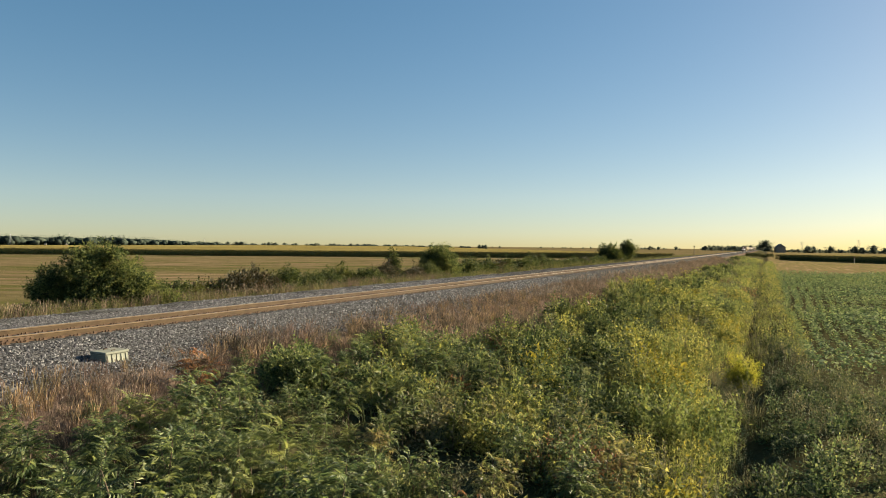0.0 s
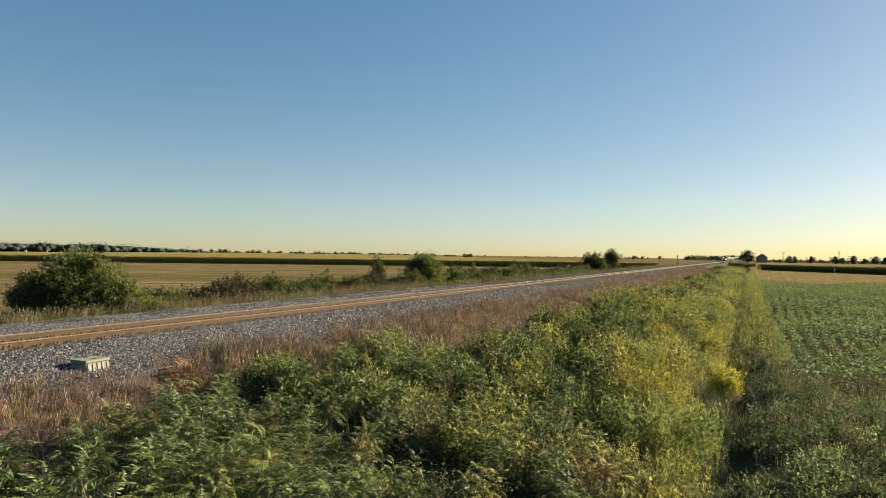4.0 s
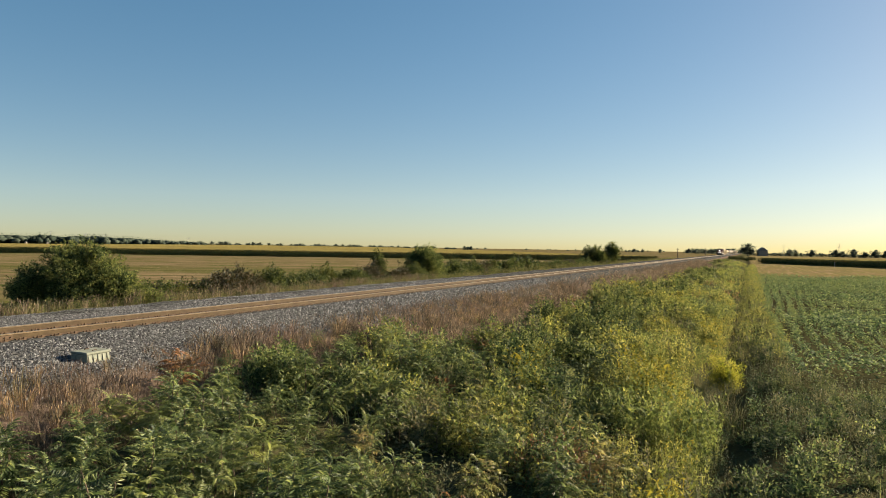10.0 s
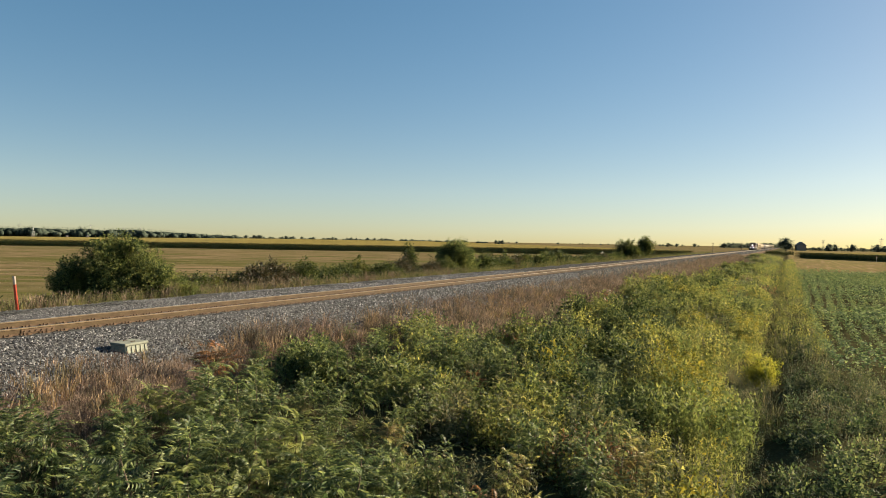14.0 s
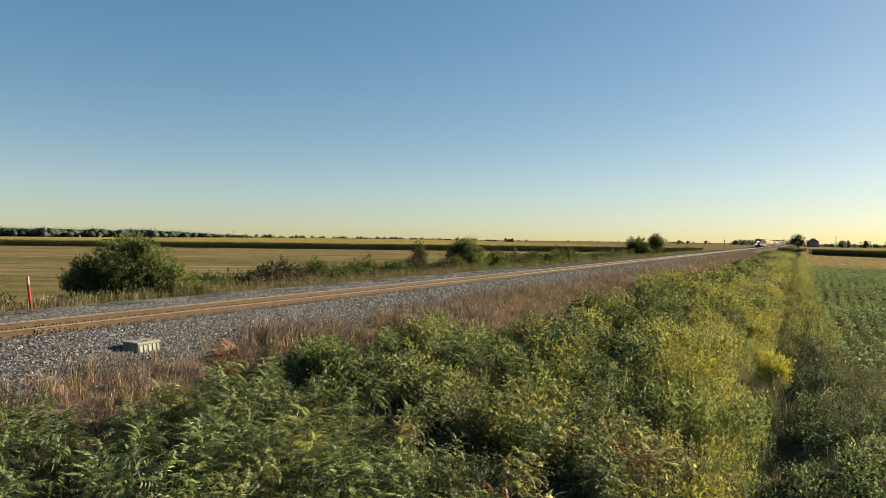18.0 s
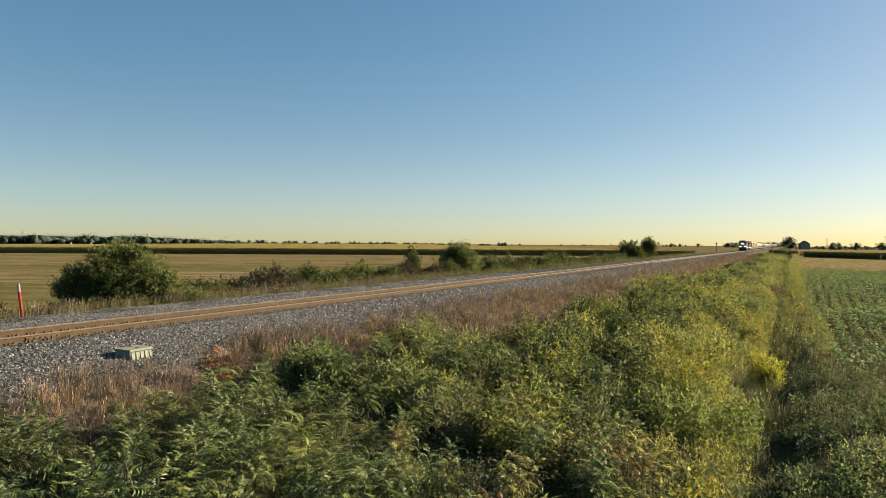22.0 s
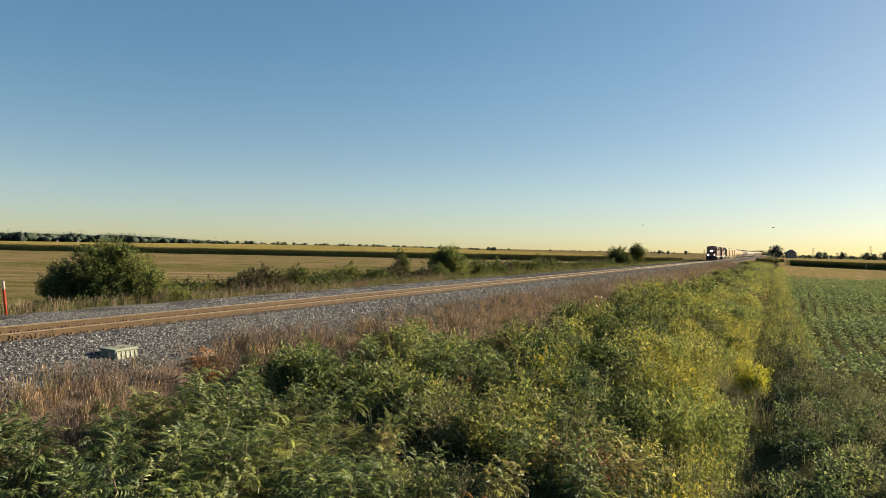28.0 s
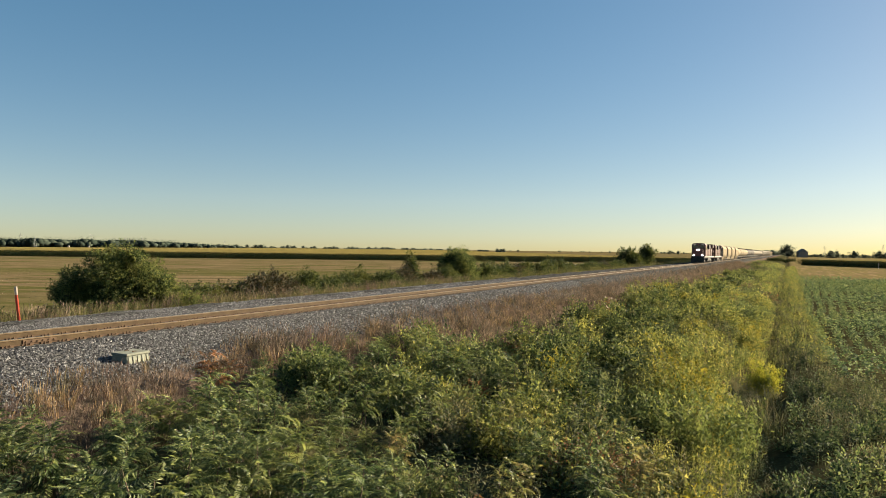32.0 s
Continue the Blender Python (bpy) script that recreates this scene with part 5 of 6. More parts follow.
def make_far():
    rng = np.random.default_rng(91)
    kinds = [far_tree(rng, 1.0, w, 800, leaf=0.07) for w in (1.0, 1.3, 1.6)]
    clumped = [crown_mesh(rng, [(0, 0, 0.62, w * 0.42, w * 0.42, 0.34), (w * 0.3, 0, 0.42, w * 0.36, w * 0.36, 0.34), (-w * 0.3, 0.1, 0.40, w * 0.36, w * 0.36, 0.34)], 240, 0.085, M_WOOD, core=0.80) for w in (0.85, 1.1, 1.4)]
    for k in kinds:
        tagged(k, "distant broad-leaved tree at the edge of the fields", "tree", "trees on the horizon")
    used = [0, 0, 0]

    def put(deg, dist, h, kind):
        x, y = bearing(deg, dist)
        m = pose(x, y, -0.16 * h, 0, 0, rng.uniform(0, 360))
        if used[kind] == 0:
            ob = kinds[kind]
            ob.matrix_basis = m @ Matrix.Scale(h, 4)
        else:
            ob = copy_thing(kinds[kind], m)
        ob.scale = (h, h, h)
        used[kind] += 1
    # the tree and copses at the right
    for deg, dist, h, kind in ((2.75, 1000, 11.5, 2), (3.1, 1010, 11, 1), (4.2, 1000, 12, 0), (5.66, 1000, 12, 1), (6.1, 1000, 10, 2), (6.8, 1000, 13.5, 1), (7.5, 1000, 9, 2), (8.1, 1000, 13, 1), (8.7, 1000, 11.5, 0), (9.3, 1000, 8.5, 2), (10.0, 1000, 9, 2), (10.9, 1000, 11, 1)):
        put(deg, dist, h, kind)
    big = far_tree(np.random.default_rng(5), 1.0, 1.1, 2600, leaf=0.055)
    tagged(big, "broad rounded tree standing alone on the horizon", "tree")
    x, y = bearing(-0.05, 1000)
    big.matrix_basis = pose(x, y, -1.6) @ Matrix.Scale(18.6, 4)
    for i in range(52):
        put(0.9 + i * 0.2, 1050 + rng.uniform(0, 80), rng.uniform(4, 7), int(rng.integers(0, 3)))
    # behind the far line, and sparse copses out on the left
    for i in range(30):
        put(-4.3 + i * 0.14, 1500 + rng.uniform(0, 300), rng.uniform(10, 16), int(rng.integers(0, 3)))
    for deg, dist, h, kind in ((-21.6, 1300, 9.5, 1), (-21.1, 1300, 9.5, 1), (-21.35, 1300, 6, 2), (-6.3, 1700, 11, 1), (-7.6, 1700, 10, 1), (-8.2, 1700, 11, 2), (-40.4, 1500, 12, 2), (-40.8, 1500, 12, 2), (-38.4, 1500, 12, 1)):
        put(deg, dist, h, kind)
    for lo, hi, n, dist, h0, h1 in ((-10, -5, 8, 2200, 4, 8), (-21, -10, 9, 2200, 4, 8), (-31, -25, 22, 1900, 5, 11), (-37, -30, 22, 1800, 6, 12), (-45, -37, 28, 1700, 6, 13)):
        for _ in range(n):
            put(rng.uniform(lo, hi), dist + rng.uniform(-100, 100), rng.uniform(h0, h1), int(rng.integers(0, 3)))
    # the long wood
    pieces = []
    for i in range(480):
        deg = -68 + 26 * i / 480 + rng.uniform(-0.1, 0.1)
        h = (15.6 + 2.4 * noise.noise((deg * 0.9, 0.0, 2.0)) + rng.uniform(-0.8, 0.8)) * (1.0 if deg < -49 else max(0.45, 1 - (deg + 49) * 0.08))
        x, y = bearing(deg, 1250 + rng.uniform(-40, 60))
        src = int(rng.integers(0, 3))
        pieces.append((x, y, h, src, rng.uniform(0, 6.28)))
    # low scrub and copses joining the far trees
    for i in range(210):
        deg = -44 + 23 * i / 210 + rng.uniform(-0.1, 0.1)
        rise = noise.noise((deg * 1.3, 4.0, 7.0))
        if rise > -0.12 - (deg + 30) * -0.006:
            x, y = bearing(deg, 1850 + rng.uniform(-60, 60))
            pieces.append((x, y, (5.5 + 7.0 * max(rise, 0.0)) * rng.uniform(0.75, 1.15), int(rng.integers(0, 3)), rng.uniform(0, 6.28)))
    out = []
    for number, me in enumerate(clumped):
        co = np.empty(len(me.vertices) * 3, dtype=np.float32)
        me.vertices.foreach_get("co", co)
        ix = np.empty(len(me.loops), dtype=np.int32)
        me.loops.foreach_get("vertex_index", ix)
        co, ix = co.reshape(-1, 3), ix.reshape(-1, 3)
        sel = [p for p in pieces if p[3] == number]
        pos = np.array([(p[0], p[1], -0.12 * p[2]) for p in sel])
        out.append((*strew(co.astype(float), ix, pos, np.array([p[4] for p in sel]), np.array([p[2] for p in sel])), 0))
    stuff("far_wood", gather(out), [M_WOOD], "long dark wood along the far side of the fields", "woodland")


def make_row_ends():
    """The first rows of the corn beside the line, standing apart."""
    rng = np.random.default_rng(83)
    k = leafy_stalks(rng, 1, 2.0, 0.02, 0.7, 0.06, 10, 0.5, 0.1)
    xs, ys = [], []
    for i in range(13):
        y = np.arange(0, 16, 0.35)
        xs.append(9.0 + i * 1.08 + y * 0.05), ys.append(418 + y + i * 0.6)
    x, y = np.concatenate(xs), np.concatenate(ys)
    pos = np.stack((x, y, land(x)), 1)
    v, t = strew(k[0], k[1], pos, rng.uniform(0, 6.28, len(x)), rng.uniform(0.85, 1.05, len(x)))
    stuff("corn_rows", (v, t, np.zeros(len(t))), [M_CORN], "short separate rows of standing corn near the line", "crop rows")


make_corn()
make_row_ends()
make_far()


# ---- small things by the line ----


def make_vault():
    """The concrete utility box in the ballast's shoulder, its uphill end buried in the stones."""
    ob = tagged(new("utility_vault"), "weathered pale concrete utility box half sunk in the ballast", "utility box")
    ob.matrix_basis = pose(3.30, 12.9, 1.56, 0, 1.5, 3)
    bm = bmesh.new()
    prism(bm, [(0.04, -0.16), (0.66, -0.16), (0.59, 0.235), (0.09, 0.235)], -0.36, 0.36)
    bmesh.ops.bevel(bm, geom=list(bm.edges), offset=0.014, segments=2, affect="EDGES")
    part("body", bm, M_CONC, ob)
    bm = bmesh.new()
    box(bm, 0.07, 0.615, -0.385, 0.385, 0.238, 0.30, 0.014)
    part("lid", bm, M_CONC, ob, "flat concrete lid with a rounded lip")
    for k in range(5):
        bm = bmesh.new()
        y = -0.29 + k * 0.145
        prism(bm, [(0.588, 0.225), (0.648, -0.02), (0.668, -0.02), (0.608, 0.225)], y - 0.032, y + 0.032)
        part("rib", bm, M_CONC, ob)
    for x in (0.2, 0.46):
        bm = bmesh.new()
        rod(bm, (x, -0.06, 0.318), (x, 0.06, 0.318), 0.009, n=6)
        for y in (-0.06, 0.06):
            rod(bm, (x, y, 0.298), (x, y, 0.322), 0.009, n=6)
        part("lifting_loop", bm, M_PLATE, ob, "rusty lifting loop")


def make_marker():
    ob = tagged(new("marker_post"), "leaning orange marker post with a white top", "marker post")
    ob.matrix_basis = pose(-7.0, 16.9, 1.62, 0, -6, 40)
    bm = bmesh.new()
    prism(bm, [(-0.055, 0), (-0.02, 0.02), (0.02, 0.02), (0.055, 0), (0.055, -0.008), (-0.055, -0.008)], 0, 1.06)
    bmesh.ops.rotate(bm, cent=(0, 0, 0), matrix=Matrix.Rotation(radians(90), 3, "X"), verts=bm.verts)
    part("post", bm, M_ORANGE, ob)
    bm = bmesh.new()
    prism(bm, [(-0.056, 0), (-0.02, 0.021), (0.02, 0.021), (0.056, 0), (0.056, -0.009), (-0.056, -0.009)], 1.062, 1.38)
    bmesh.ops.rotate(bm, cent=(0, 0, 0), matrix=Matrix.Rotation(radians(90), 3, "X"), verts=bm.verts)
    part("top_band", bm, M_WHITE, ob, "white top of the post")


M_GREYPAINT = plain_mat("cabinet_grey_paint", (0.21, 0.195, 0.16), (0.28, 0.265, 0.22), 0.5, 2)
M_DARKPAINT = plain_mat("signal_black_paint", (0.015, 0.015, 0.016), (0.03, 0.03, 0.03), 0.5, 3)
M_POLE = plain_mat("weathered_pole", (0.09, 0.07, 0.05), (0.16, 0.13, 0.10), 0.9, 4)
M_ROOF = plain_mat("grey_roof", (0.10, 0.10, 0.10), (0.16, 0.155, 0.15), 0.8, 1)
M_SIDING = plain_mat("weathered_siding", (0.15, 0.13, 0.11), (0.22, 0.20, 0.17), 0.8, 1)
# turbine white taken down to grey: their shaded side is in the colour
M_TURBINE = plain_mat("shaded_turbine_paint", (0.22, 0.22, 0.22), (0.28, 0.28, 0.28), 0.6, 0.2)


def make_cabinet():
    ob = tagged(new("signal_cabinet"), "pale grey trackside equipment cabinet on legs", "cabinet")
    ob.matrix_basis = pose(-8.0, 14.86, float(land(-8.0)), 0, 0, 0)
    bm = bmesh.new()
    box(bm, -0.45, 0.45, -1.0, 1.0, 1.12, 1.9, 0.02)
    part("body", bm, M_GREYPAINT, ob)
    bm = bmesh.new()
    box(bm, -0.5, 0.5, -1.04, 1.04, 1.902, 1.95, 0.01)
    part("roof", bm, M_GREYPAINT, ob)
    for y in (-0.5, 0.5):
        bm = bmesh.new()
        box(bm, 0.452, 0.475, y - 0.46, y + 0.46, 1.17, 1.86, 0.008)
        d = part("door", bm, M_GREYPAINT, ob)
        bm = bmesh.new()
        box(bm, 0.476, 0.51, y + 0.3, y + 0.34, 1.45, 1.62, 0.005)
        part("handle", bm, M_DARKPAINT, d)
    for x in (-0.35, 0.35):
        for y in (-0.85, 0.85):
            bm = bmesh.new()
            rod(bm, (x, y, -0.2), (x, y, 1.12), 0.05, n=8)
            part("leg", bm, M_GREYPAINT, ob)


def make_signal():
    ob = tagged(new("railway_signal"), "tall railway signal mast with two black hooded heads", "signal")
    ob.matrix_basis = pose(-8.0, 14.86, float(land(-8.0)), 0, 0, 0)
    bm = bmesh.new()
    rod(bm, (0.9, 0.0, -0.2), (0.9, 0.0, 8.1), 0.07, 0.06, 10)
    part("mast", bm, M_GREYPAINT, ob)
    bm = bmesh.new()
    box(bm, 0.65, 1.15, -0.25, 0.25, -0.1, 0.25, 0.02)
    part("footing", bm, M_CONC, ob)
    for z in (4.95, 7.8):
        bm = bmesh.new()
        rod(bm, (0.9, 0.2, z), (0.9, 0.26, z), 0.36, n=24)
        head = part("backplate", bm, M_DARKPAINT, ob, "round black signal backplate")
        bm = bmesh.new()
        rod(bm, (0.9, 0.26, z), (0.9, 0.6, z), 0.14, n=16)
        part("hood", bm, M_DARKPAINT, head)


def make_poles():
    for deg, dist, h in ((-4.99, 465, 6.3), (-3.0, 532, 5.6)):
        x, y = bearing(deg, dist)
        ob = tagged(new("trackside_pole"), "short weathered wooden pole beside the distant line", "pole", "poles by the line")
        ob.location = (x, y, float(land(x)) - 0.1)
        bm = bmesh.new()
        rod(bm, (0, 0, 0), (0, 0, h), 0.24, 0.19, 8)
        part("shaft", bm, M_POLE, ob)
        bm = bmesh.new()
        box(bm, -0.7, 0.7, -0.08, 0.08, h - 0.7, h - 0.5, 0.01)
        part("crossarm", bm, M_POLE, ob)


def make_farm():
    x, y = bearing(0.93, 1000)
    ob = tagged(new("farm_building"), "distant dark gabled barn among trees", "barn")
    ob.matrix_basis = pose(x, y, 0, 0, 0, 12) @ Matrix.Diagonal((1.22, 1.0, 0.9, 1))
    bm = bmesh.new()
    box(bm, -4.4, 4.4, -6, 6, 0, 7.6)
    part("walls", bm, M_SIDING, ob)
    bm = bmesh.new()
    prism(bm, [(-4.9, 7.4), (4.9, 7.4), (0, 12.2)], -6.4, 6.4)
    part("roof", bm, M_ROOF, ob)
    # power pylons
    for deg, dist, h in ((2.36, 1500, 19.5), (5.9, 1500, 23), (-56.0, 1120, 14.5)):
        x, y = bearing(deg, dist)
        ob = tagged(new("lattice_pylon"), "thin steel lattice pylon far across the fields", "pylon", "pylons on the horizon")
        ob.location = (x, y, 0)
        w = h * 0.11
        for sx in (-1, 1):
            for sy in (-1, 1):
                bm = bmesh.new()
                rod(bm, (sx * w, sy * w, 0), (sx * w * 0.15, sy * w * 0.15, h), 0.10, 0.08, 5)
                part("leg", bm, M_STEELGREY, ob)
        bm = bmesh.new()
        for k in range(6):
            a, b = k / 6, (k + 1) / 6
            for s in (-1, 1):
                rod(bm, (-s * w * (1 - 0.85 * a), -w * (1 - 0.85 * a), h * a), (s * w * (1 - 0.85 * b), -w * (1 - 0.85 * b), h * b), 0.07, n=4)
        part("bracing", bm, M_STEELGREY, ob)
        for z in (0.72, 0.9):
            bm = bmesh.new()
            rod(bm, (-h * 0.16, 0, h * z), (h * 0.16, 0, h * z), 0.16, n=5)
            part("crossarm", bm, M_STEELGREY, ob)
    # wind turbines
    for deg, el, turn in ((-56.85, 0.80, 10), (-52.42, 0.80, 50), (-50.2, 0.65, 80), (-49.04, 0.64, 25), (-43.2, 0.5, 60)):
        d = 4200
        x, y = bearing(deg, d)
        hub = 4.6 + d * math.tan(radians(el)) - 12
        ob = tagged(new("wind_turbine"), "far pale grey wind turbine on the horizon", "wind turbine", "wind turbines on the horizon")
        ob.matrix_basis = pose(x, y, 0, 0, 0, -deg + 180)
        bm = bmesh.new()
        rod(bm, (0, 0, 0), (0, 0, hub), 1.5, 0.9, 10)
        part("tower", bm, M_TURBINE, ob)
        bm = bmesh.new()
        box(bm, -1.3, 1.3, -4, 3, hub - 1.3, hub + 1.3, 0.3)
        part("nacelle", bm, M_TURBINE, ob)
        for k in range(3):
            a = radians(turn + 120 * k)
            bm = bmesh.new()
            rod(bm, (0, 3.6, hub), (math.sin(a) * 15, 3.6, hub + math.cos(a) * 15), 0.7, 0.25, 6)
            part("blade", bm, M_TURBINE, ob)
    for deg, dist, w in ((-53.9, 1160, 2.6), (-52.6, 1170, 2.2)):
        x, y = bearing(deg, dist)
        ob = tagged(new("white_house"), "tiny white farmhouse before the far wood", "house", "houses before the wood")
        ob.matrix_basis = pose(x, y, 0, 0, 0, 40)
        bm = bmesh.new()
        box(bm, -w / 2, w / 2, -1.4, 1.4, 0, 2.4)
        part("walls", bm, M_WHITE, ob)
        bm = bmesh.new()
        prism(bm, [(-w / 2 - 0.2, 2.3), (w / 2 + 0.2, 2.3), (0, 3.4)], -1.6, 1.6)
        part("roof", bm, M_ROOF, ob)


M_STEELGREY = plain_mat("galvanised_steel", (0.30, 0.30, 0.30), (0.4, 0.4, 0.4), 0.5, 1)


def make_bird(label):
    """A small dark bird in flight, facing +x; its wings are parts that beat."""
    ob = tagged(new("bird"), label, "bird", "birds over the fields")
    ob.scale = (0.7, 0.7, 0.7)
    bm = bmesh.new()
    r = bmesh.ops.create_uvsphere(bm, u_segments=10, v_segments=6, radius=0.05)
    bmesh.ops.scale(bm, vec=(2.0, 0.8, 0.8), verts=r["verts"])
    rod(bm, (0.09, 0, 0.01), (0.15, 0, 0.0), 0.03, 0.006, 8)
    prism(bm, [(-0.08, -0.02), (-0.08, 0.02), (-0.2, 0.045), (-0.2, -0.045)], -0.006, 0.006)
    part("body", bm, M_DARKPAINT, ob)
    wings = []
    for s in (-1, 1):
        bm = bmesh.new()
        lo = [bm.verts.new(p) for p in ((0.05, 0, 0), (0.02, s * 0.13, 0.01), (-0.06, s * 0.22, 0), (-0.06, s * 0.1, 0), (-0.05, 0, 0))]
        bm.faces.new(lo)
        r = bmesh.ops.extrude_face_region(bm, geom=list(bm.faces))
        bmesh.ops.translate(bm, vec=(0, 0, 0.008), verts=[v for v in r["geom"] if isinstance(v, bmesh.types.BMVert)])
        bmesh.ops.recalc_face_normals(bm, faces=bm.faces)
        wings.append((part("wing", bm, M_DARKPAINT, ob), s))
    return ob, wings


def make_field_marker():
    x, y = 45.8, 272.0
    ob = tagged(new("field_marker"), "thin pale marker stake before the corn", "marker post")
    ob.location = (x, y, 0)
    bm = bmesh.new()
    rod(bm, (0, 0, -0.2), (0, 0, 1.8), 0.09, 0.09, 8)
    part("stake", bm, M_WHITE, ob)
    bm = bmesh.new()
    box(bm, -0.16, 0.16, -0.1, 0.1, 1.802, 1.9, 0.01)
    part("cap", bm, M_ORANGE, ob)


make_vault()
make_marker()
make_field_marker()
make_cabinet()
make_signal()
make_poles()
make_farm()
BIRDS = [make_bird("small dark bird flying over the fields"), make_bird("small dark bird flying over the fields")]


# ---- the train ----
M_LOCO = plain_mat("loco_red_paint", (0.055, 0.02, 0.016), (0.10, 0.03, 0.024), 0.45, 1.2, 0.5)
M_BLACK = plain_mat("sooty_black", (0.018, 0.017, 0.016), (0.045, 0.042, 0.04), 0.7, 2)
M_STEEL = plain_mat("grimy_steel", (0.10, 0.085, 0.07), (0.20, 0.17, 0.14), 0.6, 2)
M_CREAM = plain_mat("cream_hopper_paint", (0.19, 0.15, 0.09), (0.27, 0.22, 0.14), 0.7, 0.8, 0.06)
M_GREY = plain_mat("grey_hopper_paint", (0.15, 0.13, 0.10), (0.21, 0.19, 0.15), 0.7, 0.8, 0.06)
M_TANK = plain_mat("black_tank_paint", (0.03, 0.026, 0.022), (0.06, 0.052, 0.044), 0.7, 1.0, 0.1)
M_GLASS = plain_mat("dark_cab_glass", (0.01, 0.012, 0.014), (0.02, 0.022, 0.025), 0.08, 1, 0.6, 0, 0.0)
M_LAMP = glow_mat("headlight_lens", (1.0, 0.95, 0.85), 4.0)


def cyl(bm, c, axis, r, ln, n=14, mat=0):
    d = Vector(axis).normalized() * ln / 2
    return rod(bm, Vector(c) - d, Vector(c) + d, r, r, n, mat)


def bogie(parent, y, wheels, r=0.46, base=1.75):
    bm = bmesh.new()
    half = base * (wheels - 1) / 2
    for s in (-1, 1):
        box(bm, s * 1.0 - 0.07, s * 1.0 + 0.07, -half - 0.35, half + 0.35, 0.42, 0.72, 0.03)
        for k in range(wheels):
            yy = -half + k * base
            box(bm, s * 1.02 - 0.1, s * 1.02 + 0.1, yy - 0.16, yy + 0.16, 0.28, 0.62, 0.03)
    box(bm, -1.0, 1.0, -0.25, 0.25, 0.45, 0.8, 0.03)
    b = part("bogie", bm, M_BLACK, parent)
    b.location = (0, y, 0)
    for k in range(wheels):
        bm = bmesh.new()
        yy = -half + k * base
        for s in (-1, 1):
            cyl(bm, (s * 0.76, yy, r), (1, 0, 0), r, 0.13, 18)
            cyl(bm, (s * 0.70, yy, r), (1, 0, 0), r + 0.03, 0.03, 18)
        cyl(bm, (0, yy, r), (1, 0, 0), 0.09, 1.5, 8)
        part("wheelset", bm, M_STEEL, b)


def make_loco(label, lens):
    """A wide-cab diesel; its nose stands at y = 0 and it reaches back along +y."""
    ob = tagged(new("locomotive"), label, "locomotive", "locomotives of the train")
    L = 24.4
    bm = bmesh.new()
    box(bm, -1.5, 1.5, 0.5, L - 0.5, 1.15, 1.62, 0.04)
    part("frame", bm, M_BLACK, ob)
    bm = bmesh.new()
    prism(bm, [(-1.5, 0.15), (1.5, 0.15), (1.5, 1.62), (-1.5, 1.62)], 0.25, 0.5)
    for k in range(4):
        box(bm, -0.4, 0.4, 0.02, 0.25, 0.3 + k * 0.3, 0.36 + k * 0.3)
    part("pilot", bm, M_BLACK, ob, "black snowplough pilot")
    bm = bmesh.new()
    prism(bm, [(1.0, 1.62), (2.6, 1.62), (2.6, 3.45), (2.2, 3.45), (1.35, 3.2), (1.0, 2.9)], -1.05, 1.05, "x")
    bmesh.ops.bevel(bm, geom=list(bm.edges), offset=0.08, segments=2, affect="EDGES")
    part("nose", bm, M_LOCO, ob)
    bm = bmesh.new()
    prism(bm, [(-1.55, 1.62), (1.55, 1.62), (1.55, 4.3), (1.3, 4.62), (0.5, 4.72), (-0.5, 4.72), (-1.3, 4.62), (-1.55, 4.3)], 2.3, 5.0)
    bmesh.ops.bevel(bm, geom=list(bm.edges), offset=0.05, segments=1, affect="EDGES")
    cab = part("cab", bm, M_LOCO, ob)
    for a, b in ((-1.25, -0.1), (0.1, 1.25)):
        bm = bmesh.new()
        box(bm, a, b, 2.26, 2.31, 3.5, 4.15, 0.02)
        part("windscreen", bm, M_GLASS, cab)
    for s in (-1, 1):
        for a, b in ((2.7, 3.5), (3.65, 4.6)):
            bm = bmesh.new()
            box(bm, s * 1.55 - 0.02, s * 1.55 + 0.02, a, b, 3.2, 3.9, 0.015)
            part("side_window", bm, M_GLASS, cab)
    bm = bmesh.new()
    box(bm, -0.95, 0.95, 5.0, L - 4.6, 1.62, 4.45, 0.12)
    for k in range(14):
        y = 5.5 + k * 0.85
        for s in (-1, 1):
            box(bm, s * 0.95 - 0.03, s * 0.95 + 0.03, y, y + 0.7, 1.8, 3.5, 0.02)
    part("long_hood", bm, M_LOCO, ob)
    bm = bmesh.new()
    prism(bm, [(-1.05, 1.62), (1.05, 1.62), (1.05, 3.5), (1.5, 3.8), (1.5, 4.55), (-1.5, 4.55), (-1.5, 3.8), (-1.05, 3.5)], L - 4.6, L - 1.2)
    rad = part("radiator_housing", bm, M_LOCO, ob)
    for s in (-1, 1):
        bm = bmesh.new()
        for k in range(9):
            box(bm, s * 1.5 - 0.02, s * 1.5 + 0.03, L - 4.5 + k * 0.36, L - 4.28 + k * 0.36, 3.85, 4.5)
        part("radiator_grille", bm, M_BLACK, rad)
    for y in (6.6, 8.4, 10.2):
        bm = bmesh.new()
        cyl(bm, (0, y, 4.55), (0, 0, 1), 0.7, 0.25, 18)
        part("roof_fan", bm, M_BLACK, ob)
    for y in (12.4, 14.2):
        for s in (-1, 1):
            bm = bmesh.new()
            box(bm, s * 1.15 - 0.25, s * 1.15 + 0.25, y, y + 1.4, 3.4, 4.4, 0.08)
            part("intake_box", bm, M_BLACK, ob)
    bm = bmesh.new()
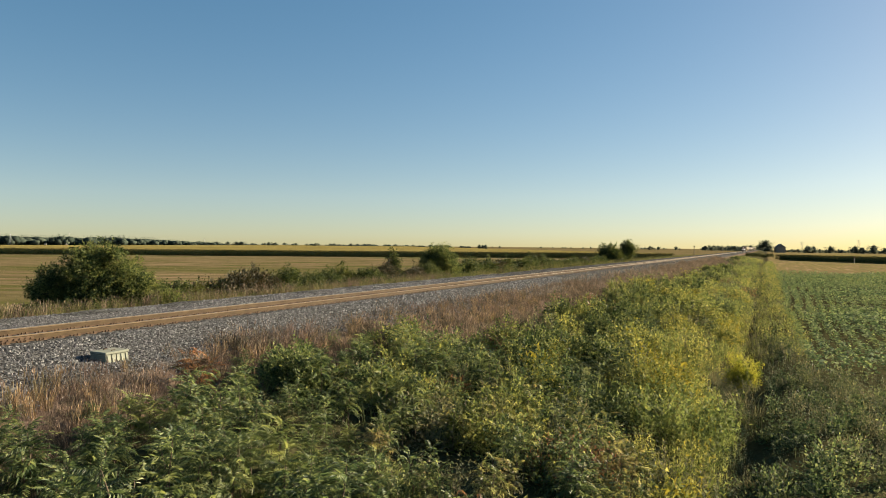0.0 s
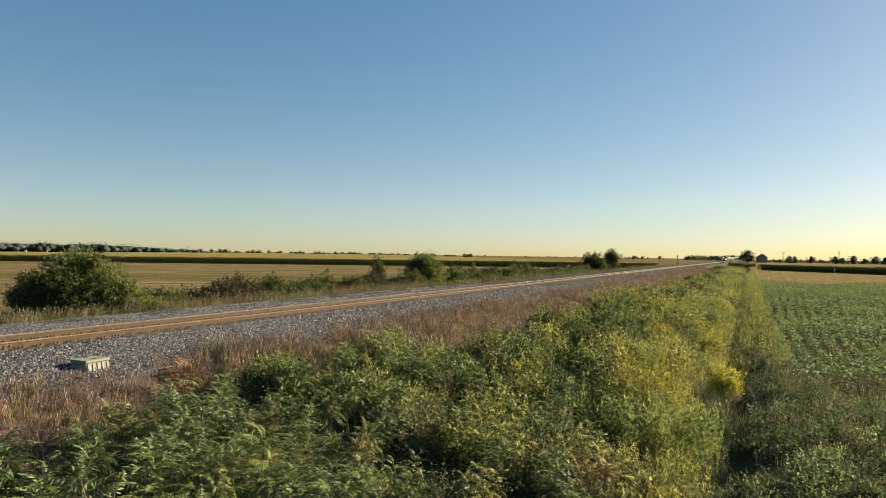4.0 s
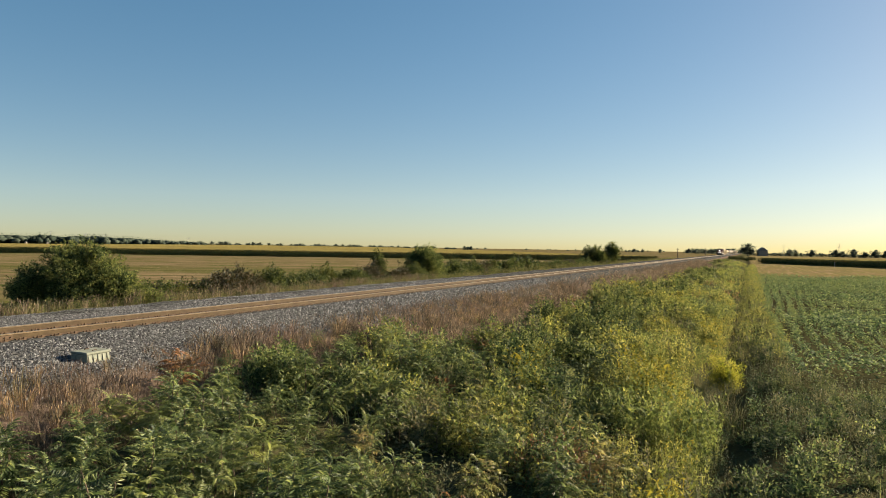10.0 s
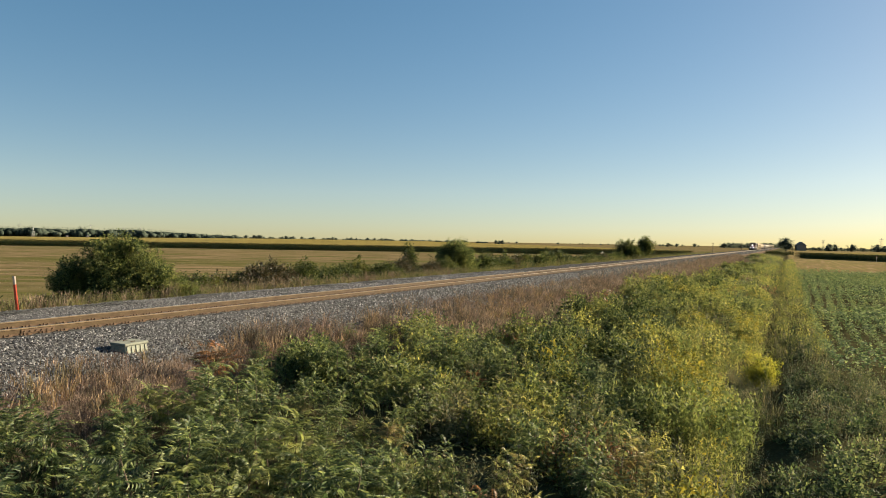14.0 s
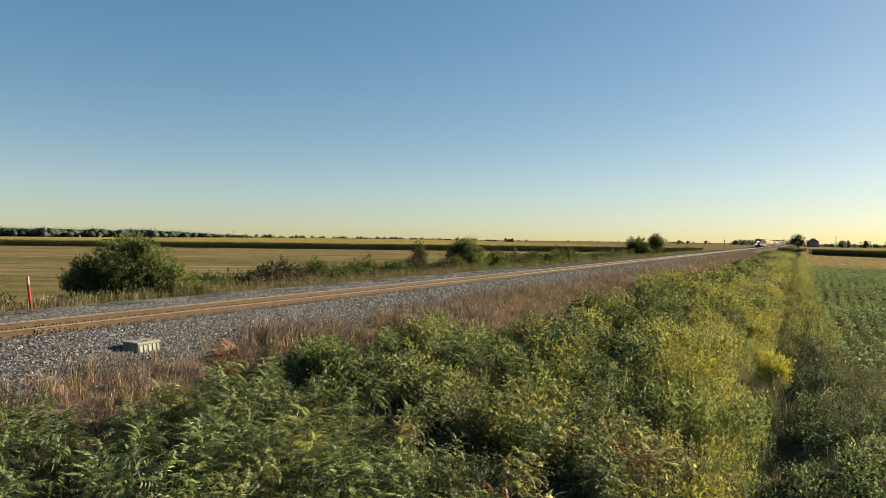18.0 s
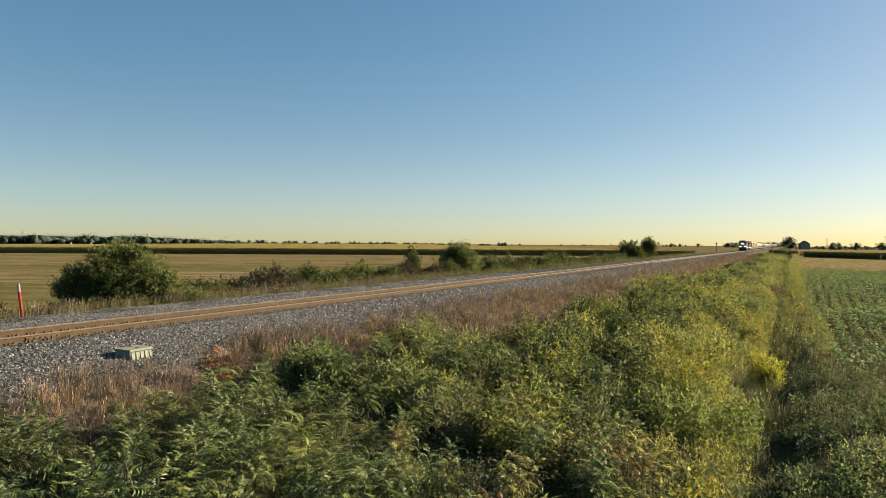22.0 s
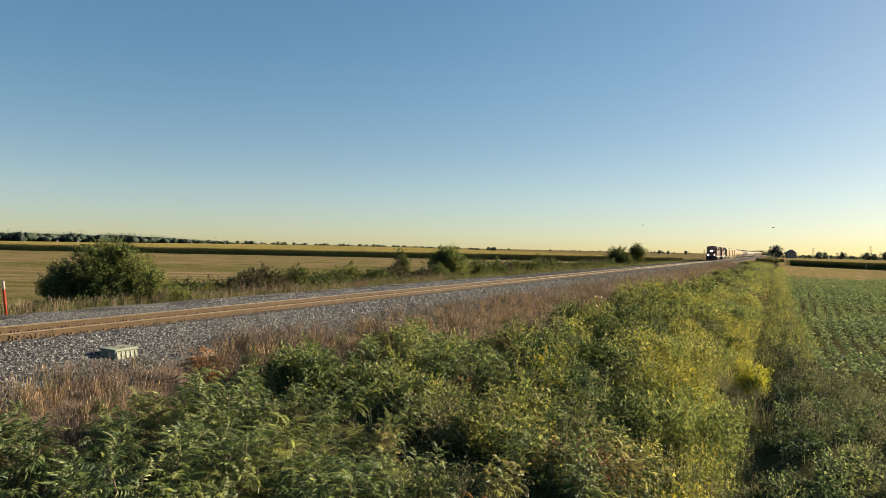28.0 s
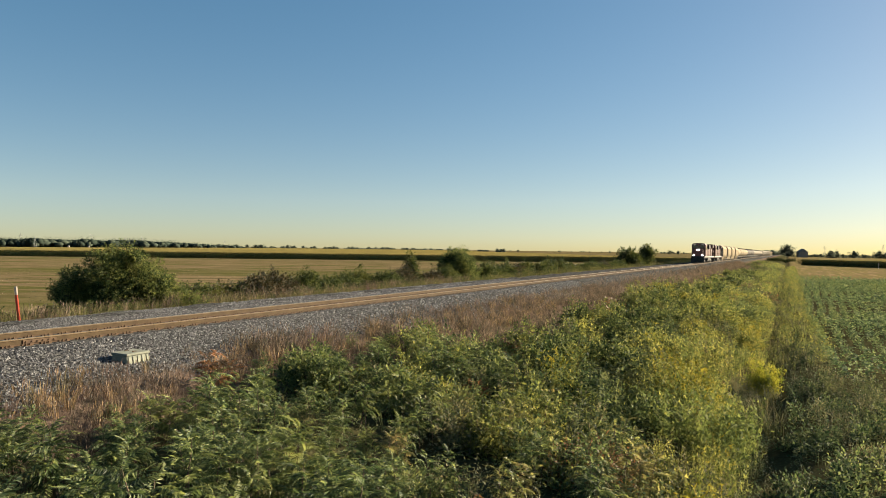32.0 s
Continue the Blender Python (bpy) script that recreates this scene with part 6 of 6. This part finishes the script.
    prism(bm, [(-1.35, 0.45), (1.35, 0.45), (1.5, 0.8), (1.5, 1.15), (-1.5, 1.15), (-1.5, 0.8)], 8.0, 14.0)
    part("fuel_tank", bm, M_BLACK, ob)
    for s in (-1, 1):
        bm = bmesh.new()
        pts = [0.7] + [5.2 + k * 1.9 for k in range(10)]
        for y in pts:
            rod(bm, (s * 1.48, y, 1.62), (s * 1.48, y, 2.65), 0.022, n=6)
        rod(bm, (s * 1.48, 5.2, 2.65), (s * 1.48, 22.3, 2.65), 0.022, n=6)
        part("handrail", bm, M_STEEL, ob, "dull steel handrail")
        bm = bmesh.new()
        box(bm, s * 1.505 - 0.006, s * 1.505 + 0.006, 0.8, L - 0.8, 1.42, 1.56)
        part("sill_stripe", bm, M_WHITE, ob, "dirty white stripe along the sill")
        bm = bmesh.new()
        cyl(bm, (s * 0.95, 0.85, 1.86), (0, 1, 0), 0.17, 0.2, 14)
        part("ditch_light", bm, lens, ob, "glowing ditch light" if lens is M_LAMP else "unlit ditch light")
    for s in (-0.17, 0.17):
        bm = bmesh.new()
        cyl(bm, (s, 1.2, 3.16), (0, 1, 0), 0.15, 0.5, 14)
        part("headlight", bm, lens, ob, "glowing headlight" if lens is M_LAMP else "unlit headlight")
    for s in (-1, 1):
        bm = bmesh.new()
        box(bm, s * 0.85 - 0.32, s * 0.85 + 0.32, 2.24, 2.30, 4.25, 4.45, 0.01)
        part("number_board", bm, M_WHITE, cab)
    bogie(ob, 4.3, 3, 0.53)
    bogie(ob, L - 4.3, 3, 0.53)
    return ob, L


def make_hopper(mat, label):
    ob = tagged(new("hopper_car"), label, "hopper car", "cars of the train")
    L = 18.2
    bm = bmesh.new()
    side = [(-1.5, 1.35), (-1.6, 1.9), (-1.6, 3.7), (-1.2, 4.45), (-0.4, 4.6), (0.4, 4.6), (1.2, 4.45), (1.6, 3.7), (1.6, 1.9), (1.5, 1.35)]
    prism(bm, side, 1.9, L - 1.9)
    part("body", bm, mat, ob)
    for k in range(13):
        y = 2.0 + k * (L - 4.0) / 12
        for s in (-1, 1):
            bm = bmesh.new()
            box(bm, s * 1.6 - 0.012, s * 1.6 + 0.012, y - 0.05, y + 0.05, 1.4, 3.75)
            part("side_rib", bm, mat, ob)
    for k in range(3):
        bm = bmesh.new()
        y = 4.6 + k * 4.5
        prism(bm, [(y - 1.9, 1.4), (y + 1.9, 1.4), (y + 0.45, 0.4), (y - 0.45, 0.4)], -1.2, 1.2, "x")
        part("hopper_chute", bm, mat, ob)
    bm = bmesh.new()
    for s in (-0.45, 0.45):
        box(bm, s - 0.2, s + 0.2, 2.2, L - 2.2, 4.62, 4.7)
    part("roof_walk", bm, M_STEEL, ob)
    for y0, y1 in ((0.3, 1.9), (L - 1.9, L - 0.3)):
        bm = bmesh.new()
        box(bm, -1.45, 1.45, y0, y1, 1.1, 1.3, 0.02)
        a = y0 if y0 < 1 else y1
        for s in (-1.35, 1.35):
            rod(bm, (s, a, 1.2), (s, (y1 if y0 < 1 else y0), 3.6), 0.05, n=6)
            rod(bm, (s, a, 1.2), (s, a, 2.2), 0.03, n=6)
        part("end_platform", bm, M_STEEL, ob)
    bogie(ob, 2.2, 2)
    bogie(ob, L - 2.2, 2)
    return ob, L


def make_tank(paint, label):
    ob = tagged(new("tank_car"), label, "tank car", "cars of the train")
    L = 17.6
    bm = bmesh.new()
    cyl(bm, (0, L / 2, 2.75), (0, 1, 0), 1.5, L - 3.0, 24)
    for y in (1.5, L - 1.5):
        r = bmesh.ops.create_uvsphere(bm, u_segments=24, v_segments=10, radius=1.5)
        bmesh.ops.scale(bm, vec=(1, 0.35, 1), verts=r["verts"])
        bmesh.ops.translate(bm, vec=(0, y, 2.75), verts=r["verts"])
    part("tank", bm, paint, ob)
    bm = bmesh.new()
    cyl(bm, (0, L / 2, 4.35), (0, 0, 1), 0.5, 0.5, 14)
    part("dome", bm, paint, ob)
    bm = bmesh.new()
    for s in (-1, 1):
        rod(bm, (s * 0.75, L / 2 - 1.2, 4.6), (s * 0.75, L / 2 + 1.2, 4.6), 0.03, n=6)
        rod(bm, (s * 1.52, 1.5, 2.3), (s * 1.52, L - 1.5, 2.3), 0.03, n=6)
    part("handrail", bm, M_STEEL, ob)
    bm = bmesh.new()
    box(bm, -0.4, 0.4, 0.3, L - 0.3, 0.95, 1.25, 0.03)
    part("underframe", bm, M_BLACK, ob)
    bogie(ob, 2.2, 2)
    bogie(ob, L - 2.2, 2)
    return ob, L


NOSE_LAST, SPEED = 174.0, 16.6       # metres up the line at the end of the clip, metres a second


def make_train():
    loco, ll = make_loco("dark red diesel freight locomotive with lit headlights", M_LAMP)
    second, _ = make_loco("dark red diesel locomotive coupled behind the leading one", M_GLASS)
    cream, hl = make_hopper(M_CREAM, "cream covered hopper car with ribbed sides")
    grey, _ = make_hopper(M_GREY, "pale grey covered hopper car with ribbed sides")
    tank, tl = make_tank(M_TANK, "black cylindrical tank car")
    pale, _ = make_tank(M_CREAM, "cream cylindrical tank car")
    silver, _ = make_tank(M_GREY, "pale grey cylindrical tank car")
    order = [(loco, ll), (second, ll)] + [(cream, hl)] * 4 + [(pale, tl)] * 4 + [(tank, tl)] * 4 + [(silver, tl)] * 8 + [(grey, hl)] * 12 + [(cream, hl)] * 8
    seen, off, train = set(), 0.0, []
    for src, ln in order:
        ob = src if src not in seen else copy_thing(src, Matrix.Identity(4))
        seen.add(src)
        train.append((ob, off))
        off += ln + 0.9
    return train


TRAIN = make_train()


def motions():
    times = [0, 0.1] + list(range(1, 32)) + [31.9, 32]
    for ob, off in TRAIN:
        walk(ob, [(t, pose(0, NOSE_LAST + SPEED * (32 - t) + off, RAIL_TOP)) for t in times])
    # two birds in straight flight, wings beating
    for (ob, wings), (px, py), (vx, vy), z in zip(BIRDS, ((-8.9, 74.5), (3.3, 74.9)), ((13.16, -7.7), (12.1, -8.25)), (7.4, 7.25)):
        head = math.degrees(math.atan2(vy, vx))
        walk(ob, [(t, pose(EYE[0] + px + vx * (t - 28.3), EYE[1] + py + vy * (t - 28.3), z, 0, 0, head)) for t in times])
        for wing, s in wings:
            walk(wing, [(k / 10, pose(0, 0, 0, s * (32 if k % 2 else -22))) for k in range(321)])


motions()
